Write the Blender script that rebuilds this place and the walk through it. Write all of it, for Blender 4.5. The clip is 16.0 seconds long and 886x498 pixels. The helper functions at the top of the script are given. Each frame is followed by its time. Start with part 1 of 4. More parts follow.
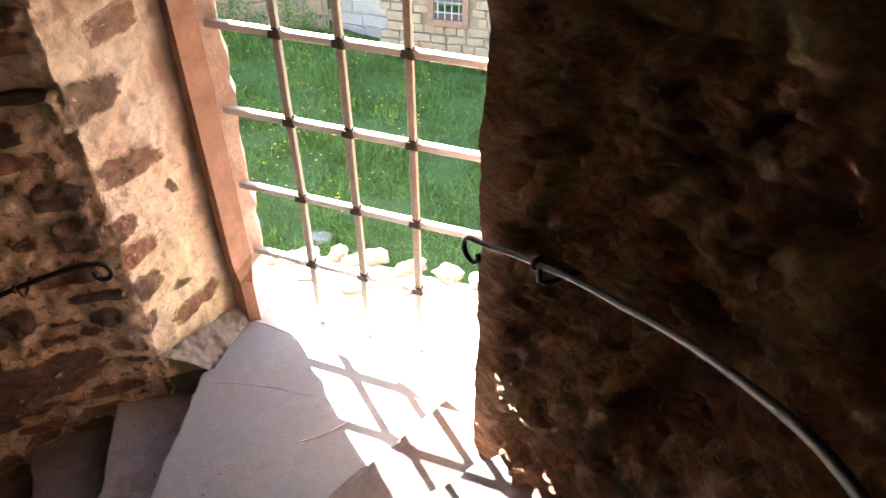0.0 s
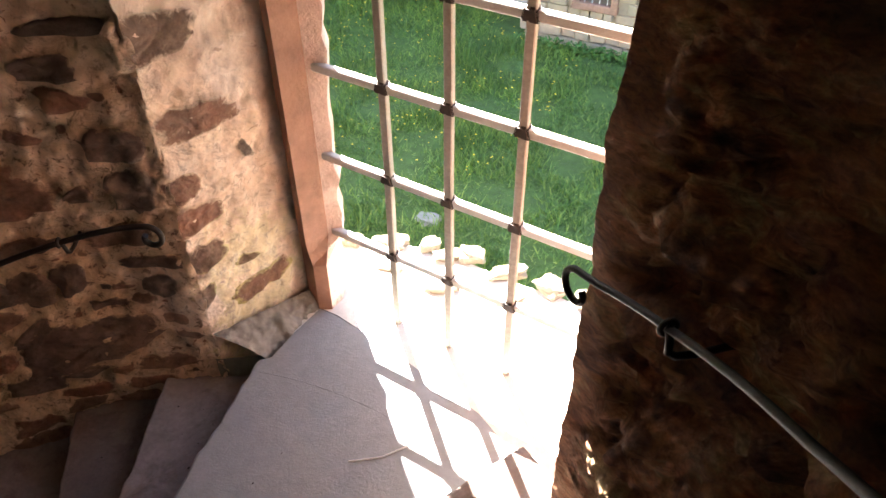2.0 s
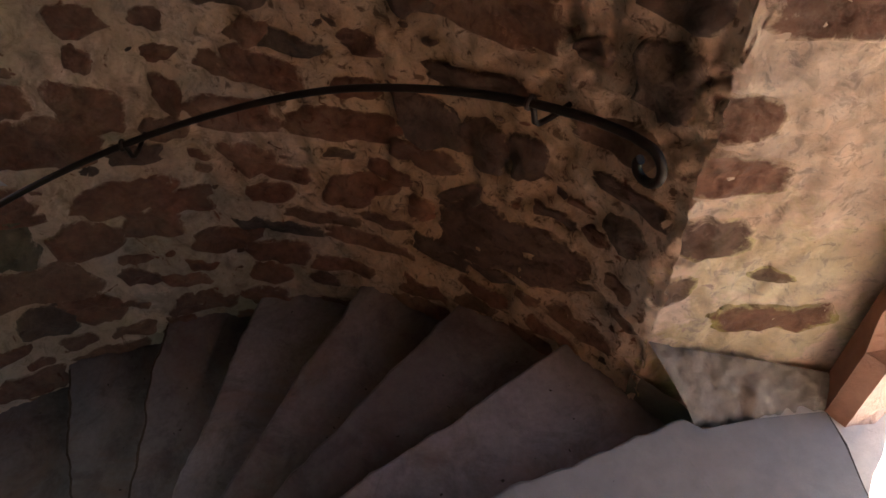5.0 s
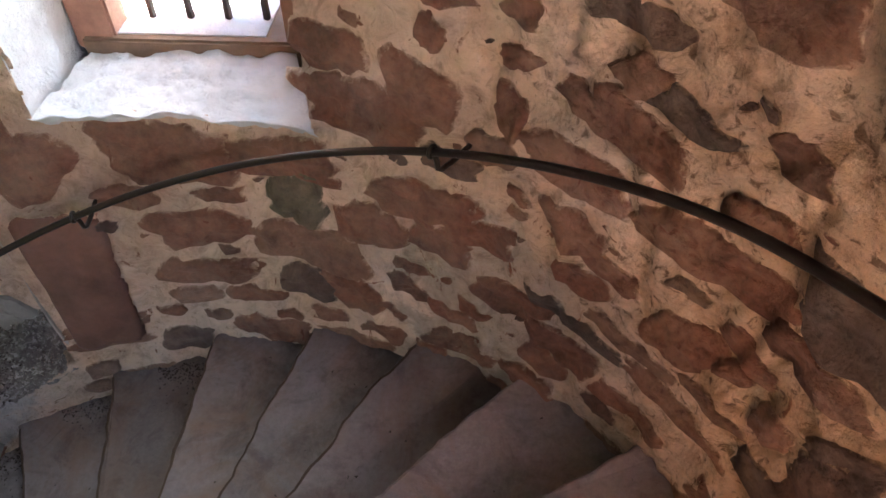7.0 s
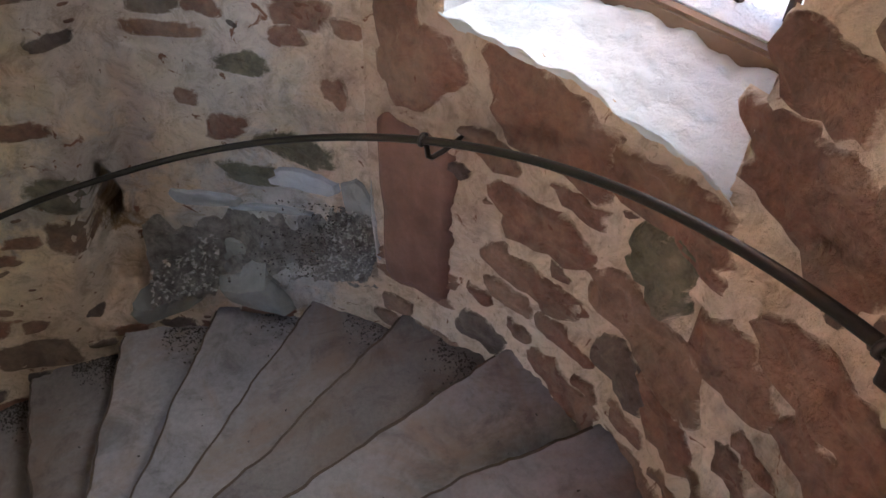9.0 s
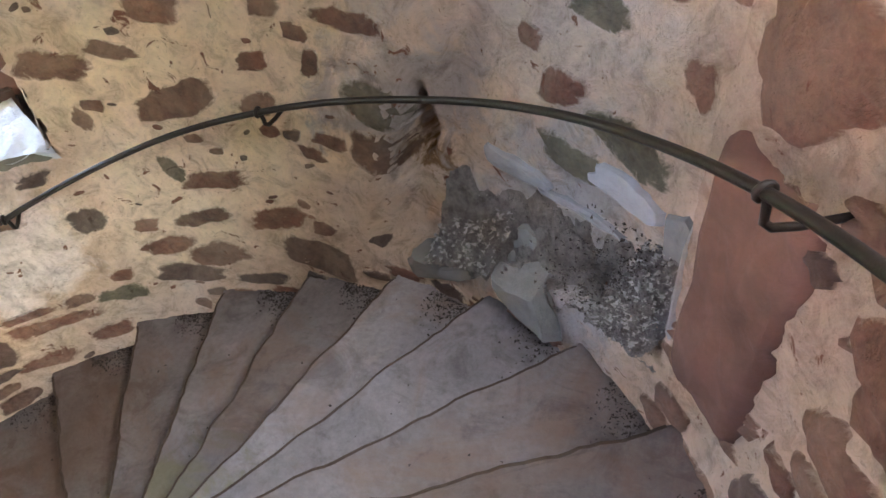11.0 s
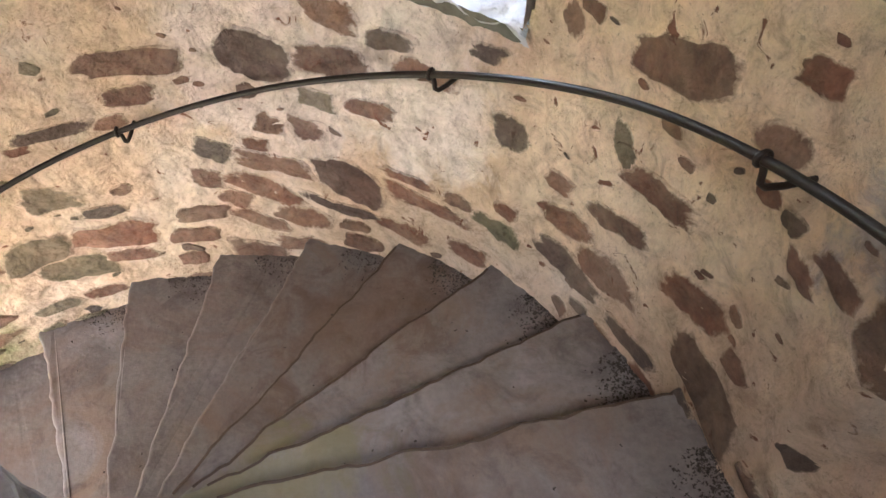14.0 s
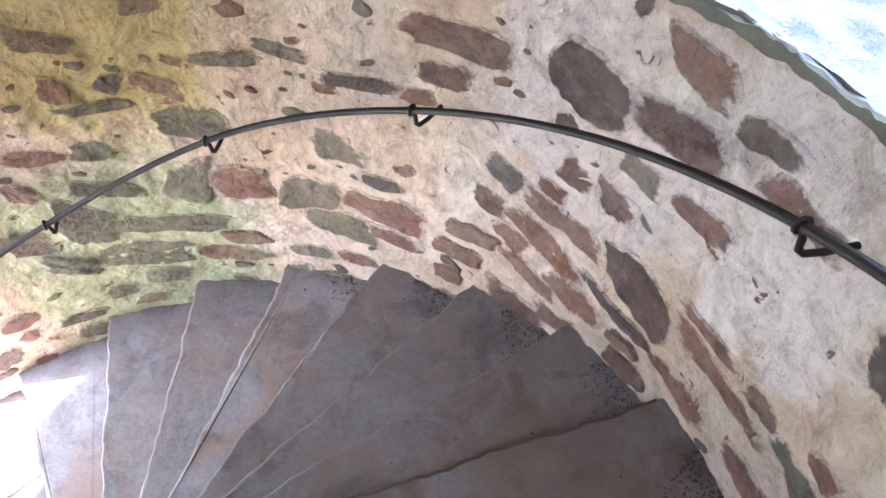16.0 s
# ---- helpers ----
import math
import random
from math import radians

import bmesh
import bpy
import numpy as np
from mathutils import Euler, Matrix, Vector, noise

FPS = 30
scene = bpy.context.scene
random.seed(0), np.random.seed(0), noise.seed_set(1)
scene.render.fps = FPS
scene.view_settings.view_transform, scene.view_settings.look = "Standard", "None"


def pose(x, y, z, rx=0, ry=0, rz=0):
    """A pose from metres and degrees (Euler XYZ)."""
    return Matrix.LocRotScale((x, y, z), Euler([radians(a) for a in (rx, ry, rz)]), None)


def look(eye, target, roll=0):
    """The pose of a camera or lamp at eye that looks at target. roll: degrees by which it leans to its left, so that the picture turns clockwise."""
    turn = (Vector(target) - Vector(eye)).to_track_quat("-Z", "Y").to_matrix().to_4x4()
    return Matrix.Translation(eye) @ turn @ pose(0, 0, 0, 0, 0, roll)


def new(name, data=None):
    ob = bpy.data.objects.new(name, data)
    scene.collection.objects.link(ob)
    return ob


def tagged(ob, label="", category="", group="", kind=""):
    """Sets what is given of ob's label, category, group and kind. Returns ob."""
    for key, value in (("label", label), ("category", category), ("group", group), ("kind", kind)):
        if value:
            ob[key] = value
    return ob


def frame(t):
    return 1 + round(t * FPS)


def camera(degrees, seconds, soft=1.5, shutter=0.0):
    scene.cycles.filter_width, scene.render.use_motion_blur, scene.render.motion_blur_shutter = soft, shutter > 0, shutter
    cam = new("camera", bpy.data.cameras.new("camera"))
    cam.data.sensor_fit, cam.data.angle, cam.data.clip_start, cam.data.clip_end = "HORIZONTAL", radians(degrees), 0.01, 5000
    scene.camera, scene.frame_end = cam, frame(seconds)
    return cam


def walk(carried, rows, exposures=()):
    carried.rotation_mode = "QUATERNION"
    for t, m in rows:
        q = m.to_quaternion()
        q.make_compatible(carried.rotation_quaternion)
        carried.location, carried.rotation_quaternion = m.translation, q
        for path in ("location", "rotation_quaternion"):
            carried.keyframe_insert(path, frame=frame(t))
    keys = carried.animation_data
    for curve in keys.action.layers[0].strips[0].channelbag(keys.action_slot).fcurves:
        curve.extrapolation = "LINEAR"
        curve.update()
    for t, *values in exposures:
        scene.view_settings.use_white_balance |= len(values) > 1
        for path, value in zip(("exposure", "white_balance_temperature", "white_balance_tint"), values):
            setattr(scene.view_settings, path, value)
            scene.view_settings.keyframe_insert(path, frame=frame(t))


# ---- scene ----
cam = camera(63.3, 16.0)
PATH = [
    (0, (1.374, -0.457, 2.88), (1.089, 1.077, 1.629), -0.7),
    (0.5, (1.381, -0.403, 2.865), (1.029, 1.19, 1.709), -1.9),
    (1, (1.38, -0.277, 2.774), (0.983, 1.329, 1.649), -1.3),
    (1.5, (1.368, -0.104, 2.686), (0.939, 1.416, 1.459), -0.7),
    (2, (1.32, 0.064, 2.576), (0.737, 1.484, 1.294), -0.4),
    (2.5, (1.298, 0.237, 2.451), (0.487, 1.503, 1.132), 2.1),
    (3, (1.219, 0.369, 2.346), (0.255, 1.48, 0.99), 0.4),
    (3.5, (1.076, 0.527, 2.215), (-0.022, 1.515, 0.866), -0.1),
    (4, (0.937, 0.676, 2.082), (-0.318, 1.402, 0.705), 0.7),
    (4.5, (0.764, 0.787, 1.963), (-0.575, 1.218, 0.542), -0.9),
    (4.7, (0.665, 0.824, 1.912), (-0.671, 1.242, 0.483), -0.7),
    (6.8, (-0.198, 0.937, 1.581), (-1.543, 0.512, 0.163), -0.2),
    (7, (-0.294, 0.951, 1.535), (-1.585, 0.424, 0.101), -0.1),
    (7.5, (-0.479, 0.952, 1.496), (-1.594, 0.131, 0.052), -0.4),
    (8, (-0.648, 0.875, 1.376), (-1.689, -0.054, -0.056), -0.5),
    (8.5, (-0.802, 0.742, 1.239), (-1.584, -0.392, -0.212), -2.0),
    (8.7, (-0.859, 0.717, 1.173), (-1.528, -0.509, -0.259), -0.8),
    (10.8, (-1.354, 0.167, 0.665), (-0.846, -1.17, -0.734), -4.3),
    (11, (-1.347, 0.07, 0.602), (-0.765, -1.238, -0.795), -5.1),
    (11.5, (-1.269, -0.119, 0.546), (-0.516, -1.298, -0.883), -4.7),
    (12, (-1.236, -0.287, 0.429), (-0.255, -1.32, -0.976), -1.8),
    (12.5, (-1.166, -0.44, 0.34), (-0.082, -1.307, -1.1), -3.5),
    (13, (-1.034, -0.587, 0.247), (0.137, -1.326, -1.196), -2.1),
    (13.5, (-0.911, -0.726, 0.147), (0.372, -1.219, -1.306), -0.2),
    (14, (-0.801, -0.843, 0.082), (0.535, -1.176, -1.369), 1.4),
    (14.5, (-0.58, -0.921, -0.021), (0.802, -1.089, -1.457), 1.1),
    (15, (-0.392, -0.998, -0.092), (0.955, -0.849, -1.562), 1.3),
    (15.5, (-0.237, -1.088, -0.185), (1.085, -0.69, -1.632), 2.8),
    (16, (-0.022, -1.09, -0.279), (1.227, -0.493, -1.722), 1.6),
]
EXPOSURES = [(0, 4.85, 6550, 11), (2.5, 4.35, 6600, 12), (3.5, 3.85, 6650, 12), (4.6, 3.7, 6700, 11), (6.8, 5.75, 6400, 12), (8.7, 5.85, 6500, 12), (10.8, 6.78, 6400, 14), (13.5, 7.0, 6600, 16), (14.3, 6.95, 6800, 17), (15.1, 7.1, 6200, 18), (16, 7.12, 5300, 15)]
walk(cam, [(t, look(eye, target, roll)) for t, eye, target, roll in PATH], EXPOSURES)

# ---- daylight ----
SUN_FROM = Vector((-0.67, 0.85, 1.0)).normalized()
sky_world = bpy.data.worlds.new("sky")
scene.world = sky_world
sky_world.use_nodes = True
wn = sky_world.node_tree.nodes
sky = wn.new("ShaderNodeTexSky")
sky.sky_type, sky.sun_disc = "NISHITA", False
sky.sun_elevation = math.asin(SUN_FROM.z)
sky.sun_rotation = math.atan2(SUN_FROM.x, SUN_FROM.y)
sky_world.node_tree.links.new(sky.outputs[0], wn["Background"].inputs[0])
wn["Background"].inputs[1].default_value = 0.05
sun_data = bpy.data.lights.new("sun", "SUN")
sun_data.energy, sun_data.angle, sun_data.color = 5.0, radians(0.6), (1.0, 0.94, 0.84)
sun = new("sun", sun_data)
sun.matrix_world = look(SUN_FROM * 30, (0, 0, 0))


def window_light(name, eye, target, w, h, watts, col=(0.9, 0.96, 1.0), spread=180):
    """Sky light that falls in through an opening."""
    d = bpy.data.lights.new(name, "AREA")
    d.shape, d.size, d.size_y, d.energy, d.color = "RECTANGLE", w, h, watts, col
    d.spread = radians(spread)
    ob = new(name, d)
    ob.matrix_world = look(eye, target)
    return ob


# ---- plan: the stair winds round the z axis, the landing by the doorway is z = 0 ----
RW = 1.86          # inner face of the wall
RO = 2.55          # outer face
RN = 0.15          # newel
STEP = 14.6        # degrees a step
RISE, RISE_UP = 0.15, 0.20


def polar(r, deg, z=0.0):
    return Vector((r * math.cos(radians(deg)), r * math.sin(radians(deg)), z))


def nosing(k):
    """The way along which the front edge of step k runs, in degrees, and the height of its tread."""
    return (96.5 + STEP * k, -RISE * k) if k >= 0 else (56.0 + STEP * (k + 1), -RISE_UP * k)


def tread_z(deg):
    """Height of the tread under an angle at the wall."""
    return -RISE * max(0, math.ceil((deg - 101.2) / STEP)) if deg > 60 else RISE_UP * math.ceil((60.5 - deg) / STEP)


# ---- materials ----
def material(name, build):
    m = bpy.data.materials.new(name)
    m.use_nodes = True
    nt = m.node_tree
    build(nt, nt.nodes, nt.links, nt.nodes["Principled BSDF"])
    return m


def noise_node(nt, scale, detail=6.0, rough=0.6, vec=None, distort=0.0):
    n = nt.nodes.new("ShaderNodeTexNoise")
    n.inputs["Scale"].default_value, n.inputs["Detail"].default_value = scale, detail
    n.inputs["Roughness"].default_value, n.inputs["Distortion"].default_value = rough, distort
    if vec is not None:
        nt.links.new(vec, n.inputs["Vector"])
    return n.outputs["Fac"]


def ramp_node(nt, fac, stops):
    r = nt.nodes.new("ShaderNodeValToRGB")
    while len(r.color_ramp.elements) < len(stops):
        r.color_ramp.elements.new(0.5)
    for e, (p, c) in zip(r.color_ramp.elements, stops):
        e.position, e.color = p, (*c, 1)
    nt.links.new(fac, r.inputs[0])
    return r.outputs[0]


def mix_node(nt, fac, a, b, mode="MIX"):
    m = nt.nodes.new("ShaderNodeMix")
    m.data_type, m.blend_type = "RGBA", mode
    for sock, v in ((m.inputs[0], fac), (m.inputs[6], a), (m.inputs[7], b)):
        if isinstance(v, bpy.types.NodeSocket):
            nt.links.new(v, sock)
        elif isinstance(v, tuple):
            sock.default_value = (*v, 1)
        else:
            sock.default_value = v
    return m.outputs[2]


def bump_node(nt, height, strength, dist, bsdf, normal=None):
    b = nt.nodes.new("ShaderNodeBump")
    b.inputs["Strength"].default_value, b.inputs["Distance"].default_value = strength, dist
    nt.links.new(height, b.inputs["Height"])
    if normal is not None:
        nt.links.new(normal, b.inputs["Normal"])
    nt.links.new(b.outputs[0], bsdf.inputs["Normal"])
    return b.outputs[0]


def place_of(nt):
    return nt.nodes.new("ShaderNodeNewGeometry").outputs["Position"]


def random_of(nt):
    return nt.nodes.new("ShaderNodeObjectInfo").outputs["Random"]


def plain(name, col, rough=0.85, var=0.25, scale=12.0, bump=0.3, dist=0.01, metal=0.0):
    """A surface of one colour with coarse and fine variation."""
    def build(nt, nodes, links, bsdf):
        p = place_of(nt)
        lo = tuple(c * (1 - var) for c in col)
        hi = tuple(min(1, c * (1 + var)) for c in col)
        a = ramp_node(nt, noise_node(nt, scale, 8, 0.65, p), ((0.3, lo), (0.7, hi)))
        b = mix_node(nt, noise_node(nt, scale * 0.17, 3, 0.5, p), a, tuple(c * 0.8 for c in col))
        links.new(b, bsdf.inputs["Base Color"])
        bsdf.inputs["Roughness"].default_value, bsdf.inputs["Metallic"].default_value = rough, metal
        bump_node(nt, noise_node(nt, scale * 4, 8, 0.7, p), bump, dist, bsdf)
    return material(name, build)


def ragged_patch(nt, p, frayed, centre, reach):
    """A patch with ragged edges round a place: algae, limewash, and light and shade put into the colour."""
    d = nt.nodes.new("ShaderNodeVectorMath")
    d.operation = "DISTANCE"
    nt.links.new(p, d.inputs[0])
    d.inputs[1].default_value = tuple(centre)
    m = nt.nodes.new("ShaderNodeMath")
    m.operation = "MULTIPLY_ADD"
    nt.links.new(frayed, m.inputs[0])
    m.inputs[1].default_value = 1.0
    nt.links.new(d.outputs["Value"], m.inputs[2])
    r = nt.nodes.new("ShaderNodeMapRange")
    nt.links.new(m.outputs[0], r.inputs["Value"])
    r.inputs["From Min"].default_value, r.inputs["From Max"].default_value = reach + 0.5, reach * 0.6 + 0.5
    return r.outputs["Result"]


WALL_TINTS = [
    # Amber light on the wall beside the second window, put into the colour.
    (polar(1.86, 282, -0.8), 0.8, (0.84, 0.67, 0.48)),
    # Paler wall under the second window.
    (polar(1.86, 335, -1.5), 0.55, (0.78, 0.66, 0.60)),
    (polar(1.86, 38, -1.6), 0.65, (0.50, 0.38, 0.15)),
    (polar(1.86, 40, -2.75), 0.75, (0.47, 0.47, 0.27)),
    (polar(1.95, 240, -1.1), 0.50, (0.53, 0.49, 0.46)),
    # Brown shade inside the cleft, put into the colour.
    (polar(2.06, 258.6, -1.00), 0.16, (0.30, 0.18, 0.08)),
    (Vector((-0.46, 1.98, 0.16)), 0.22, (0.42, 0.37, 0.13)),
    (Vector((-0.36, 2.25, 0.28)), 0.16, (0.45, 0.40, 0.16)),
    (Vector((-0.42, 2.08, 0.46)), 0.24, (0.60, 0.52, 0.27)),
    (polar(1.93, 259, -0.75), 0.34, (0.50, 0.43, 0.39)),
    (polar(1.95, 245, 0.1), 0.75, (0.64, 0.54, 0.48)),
    # Darker, greyer mortar on this part of the wall.
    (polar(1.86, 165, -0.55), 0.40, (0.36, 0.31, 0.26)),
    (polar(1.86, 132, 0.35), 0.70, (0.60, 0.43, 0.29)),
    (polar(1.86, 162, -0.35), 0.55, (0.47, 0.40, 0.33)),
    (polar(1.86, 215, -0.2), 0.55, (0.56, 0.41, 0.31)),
    # Wall whitened under the second window.
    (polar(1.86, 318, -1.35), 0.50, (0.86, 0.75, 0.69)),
    # More of the amber light, painted lower on the same wall.
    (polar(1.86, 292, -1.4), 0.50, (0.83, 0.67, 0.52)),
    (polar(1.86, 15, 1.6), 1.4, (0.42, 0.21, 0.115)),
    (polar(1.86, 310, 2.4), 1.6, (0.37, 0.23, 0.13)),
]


def mortar_colour(nt, p):
    col = ramp_node(nt, noise_node(nt, 1.6, 5, 0.6, p, 0.4), ((0.3, (0.63, 0.46, 0.32)), (0.5, (0.68, 0.52, 0.39)), (0.68, (0.72, 0.61, 0.52))))
    frayed = noise_node(nt, 4.5, 6, 0.65, p, 0.6)
    for centre, reach, tint in WALL_TINTS:
        col = mix_node(nt, ragged_patch(nt, p, frayed, centre, reach), col, tint)
    mottle = ramp_node(nt, noise_node(nt, 9, 9, 0.75, p, 0.8), ((0.35, (0.46, 0.40, 0.35)), (0.5, (0.94, 0.92, 0.90)), (0.68, (1.16, 1.16, 1.16))))
    col = mix_node(nt, 0.7, col, mottle, "MULTIPLY")
    fine = ramp_node(nt, noise_node(nt, 42, 8, 0.72, p), ((0.3, (0.64, 0.59, 0.55)), (0.55, (1.03, 1.03, 1.03))))
    col = mix_node(nt, 0.22, col, fine, "MULTIPLY")
    chips = ramp_node(nt, noise_node(nt, 12, 5, 0.6, p, 0.9), ((0.64, (0, 0, 0)), (0.68, (1, 1, 1))))
    col = mix_node(nt, chips, col, (0.22, 0.10, 0.06))
    # Shade of small pits, multiplied into the colour.
    fine_pit_shade = ramp_node(nt, noise_node(nt, 60, 3, 0.6, p, 0.5), ((0.30, (0.20, 0.15, 0.12)), (0.38, (1, 1, 1))))
    col = mix_node(nt, 0.35, col, fine_pit_shade, "MULTIPLY")
    # rougher mortar of the upper turn: shaded pits and lit lips put into the colour
    pit_shade = ramp_node(nt, noise_node(nt, 24, 5, 0.65, p, 0.7), ((0.36, (0.22, 0.16, 0.12)), (0.45, (1, 1, 1)), (0.62, (1.15, 1.12, 1.06))))
    upper_turn = ragged_patch(nt, p, frayed, polar(1.86, 125, 0.5), 1.5)
    return mix_node(nt, upper_turn, col, mix_node(nt, 0.85, col, pit_shade, "MULTIPLY"))


def mortar_relief(nt, p, bsdf):
    n = bump_node(nt, noise_node(nt, 12, 9, 0.72, p, 0.5), 1.0, 0.055, bsdf)
    bump_node(nt, noise_node(nt, 60, 7, 0.72, p), 0.5, 0.008, bsdf, n)


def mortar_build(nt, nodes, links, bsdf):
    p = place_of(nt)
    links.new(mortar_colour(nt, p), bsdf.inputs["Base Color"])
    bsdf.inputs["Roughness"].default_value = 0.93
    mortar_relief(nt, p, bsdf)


def lapped(tones):
    """Rubble stone over whose edges the lime mortar laps in a ragged line."""
    def build(nt, nodes, links, bsdf):
        p, r = place_of(nt), random_of(nt)
        isle = nodes.new("ShaderNodeNewGeometry").outputs["Random Per Island"]
        add = nodes.new("ShaderNodeMath")
        add.operation = "ADD"
        links.new(r, add.inputs[0])
        links.new(isle, add.inputs[1])
        wrap = nodes.new("ShaderNodeMath")
        wrap.operation = "FRACT"
        links.new(add.outputs[0], wrap.inputs[0])
        tone = ramp_node(nt, wrap.outputs[0], tones)
        grain = ramp_node(nt, noise_node(nt, 24, 10, 0.75, p, 0.3), ((0.3, (0.42, 0.40, 0.38)), (0.65, (1.25, 1.2, 1.16))))
        col = mix_node(nt, 0.9, tone, grain, "MULTIPLY")
        blot = ramp_node(nt, noise_node(nt, 6, 5, 0.6, p, 0.5), ((0.4, (1.1, 1.1, 1.1)), (0.65, (0.6, 0.62, 0.62))))
        col = mix_node(nt, 0.8, col, blot, "MULTIPLY")
        lap = nodes.new("ShaderNodeAttribute")
        lap.attribute_name = "lap"
        edge = nodes.new("ShaderNodeMath")
        edge.operation = "MULTIPLY_ADD"
        links.new(noise_node(nt, 15, 9, 0.72, p, 0.8), edge.inputs[0])
        edge.inputs[1].default_value = 2.6
        links.new(lap.outputs["Fac"], edge.inputs[2])
        rng_n = nodes.new("ShaderNodeMapRange")
        links.new(edge.outputs[0], rng_n.inputs["Value"])
        rng_n.inputs["From Min"].default_value, rng_n.inputs["From Max"].default_value = 1.62, 2.12
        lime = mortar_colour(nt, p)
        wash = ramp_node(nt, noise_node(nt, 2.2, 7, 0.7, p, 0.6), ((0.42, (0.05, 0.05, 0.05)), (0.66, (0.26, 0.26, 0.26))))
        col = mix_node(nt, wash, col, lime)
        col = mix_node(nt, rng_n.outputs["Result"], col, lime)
        links.new(col, bsdf.inputs["Base Color"])
        bsdf.inputs["Roughness"].default_value = 0.9
        mortar_relief(nt, p, bsdf)
    return build


def tread_build(nt, nodes, links, bsdf):
    p, r = place_of(nt), random_of(nt)
    base = ramp_node(nt, noise_node(nt, 3.2, 6, 0.62, p, 0.3), ((0.3, (0.165, 0.146, 0.143)), (0.7, (0.255, 0.23, 0.228))))
    fine = ramp_node(nt, noise_node(nt, 45, 8, 0.7, p), ((0.3, (0.72, 0.7, 0.7)), (0.6, (1.05, 1.05, 1.05))))
    col = mix_node(nt, 0.8, base, fine, "MULTIPLY")
    rust = ramp_node(nt, noise_node(nt, 1.9, 7, 0.68, p, 0.9), ((0.48, (0, 0, 0)), (0.66, (0.75, 0.75, 0.75))))
    col = mix_node(nt, rust, col, (0.19, 0.125, 0.088))
    soot = ramp_node(nt, noise_node(nt, 5.0, 8, 0.7, p, 0.6), ((0.36, (0.55, 0.52, 0.50)), (0.5, (1, 1, 1))))
    col = mix_node(nt, 0.8, col, soot, "MULTIPLY")
    frayed = noise_node(nt, 5, 6, 0.65, p, 0.6)
    col = mix_node(nt, 0.55, col, mix_node(nt, ragged_patch(nt, p, frayed, polar(0.55, 285, -1.9), 0.42), col, (0.21, 0.19, 0.085)))
    # Brown wear and shading on the outer treads, both put into the colour.
    col = mix_node(nt, 0.5, col, mix_node(nt, ragged_patch(nt, p, frayed, polar(1.45, 318, -2.3), 0.45), col, (0.15, 0.09, 0.058)))
    tone = ramp_node(nt, r, ((0, (0.70, 0.65, 0.62)), (1, (1.12, 1.12, 1.13))))
    col = mix_node(nt, 1.0, col, tone, "MULTIPLY")
    links.new(col, bsdf.inputs["Base Color"])
    bsdf.inputs["Roughness"].default_value = 0.72
    n = bump_node(nt, noise_node(nt, 9, 6, 0.6, p), 0.35, 0.02, bsdf)
    bump_node(nt, noise_node(nt, 120, 5, 0.7, p), 0.3, 0.003, bsdf, n)


def rubble_build(nt, nodes, links, bsdf):
    """Weathered bare rubble in thin beds: dark brown, rust red and ochre."""
    p = place_of(nt)
    beds = nodes.new("ShaderNodeMapping")
    links.new(p, beds.inputs["Vector"])
    beds.inputs["Scale"].default_value = (1.0, 1.0, 2.6)
    b = beds.outputs["Vector"]
    col = ramp_node(nt, noise_node(nt, 3.4, 8, 0.68, b, 0.7), ((0.30, (0.09, 0.052, 0.036)), (0.43, (0.25, 0.115, 0.068)), (0.52, (0.46, 0.215, 0.12)), (0.64, (0.56, 0.40, 0.24)), (0.76, (0.25, 0.15, 0.10))))
    fine = ramp_node(nt, noise_node(nt, 26, 9, 0.75, b, 0.5), ((0.34, (0.30, 0.27, 0.25)), (0.62, (1.3, 1.25, 1.2))))
    col = mix_node(nt, 0.9, col, fine, "MULTIPLY")
    links.new(col, bsdf.inputs["Base Color"])
    bsdf.inputs["Roughness"].default_value = 0.85
    n = bump_node(nt, noise_node(nt, 11, 9, 0.75, b, 0.6), 1.0, 0.06, bsdf)
    bump_node(nt, noise_node(nt, 46, 8, 0.75, b), 1.0, 0.015, bsdf, n)


RUBBLE_WALL = material("bare_rubble", rubble_build)
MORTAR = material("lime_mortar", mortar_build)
STONE = material("red_sandstone", lapped(((0.0, (0.18, 0.073, 0.045)), (0.35, (0.235, 0.10, 0.061)), (0.6, (0.15, 0.076, 0.053)), (0.8, (0.265, 0.135, 0.086)), (1.0, (0.13, 0.088, 0.063)))))
STONE_GREY = material("grey_green_stone", lapped(((0.0, (0.13, 0.115, 0.065)), (0.5, (0.17, 0.14, 0.095)), (1.0, (0.11, 0.105, 0.058)))))
STONE_DARK = material("dark_stone", lapped(((0.0, (0.075, 0.05, 0.043)), (0.5, (0.11, 0.06, 0.048)), (1.0, (0.065, 0.055, 0.05)))))
TREAD = material("worn_tread_stone", tread_build)
# Threshold paler than the landing: stronger sun bounce is put into its colour.
LEDGE = plain("sun_pale_threshold_slab", (0.66, 0.63, 0.58), 0.8, 0.16, 14, 0.4, 0.01)
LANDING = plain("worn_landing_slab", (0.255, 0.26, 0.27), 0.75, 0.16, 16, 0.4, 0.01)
JAMB = plain("pink_sandstone", (0.33, 0.18, 0.125), 0.88, 0.45, 9, 0.6, 0.012)
JAMB_FACE_SHADED = plain("shaded_brown_sandstone", (0.27, 0.135, 0.088), 0.88, 0.5, 7, 0.7, 0.014)
FRAME_SHADED = plain("shaded_brown_stone", (0.19, 0.125, 0.082), 0.9, 0.4, 10, 0.6, 0.012)
JAMB_BROKEN_LIT = plain("broken_lit_sandstone", (0.62, 0.44, 0.36), 0.9, 0.3, 14, 0.9, 0.02)
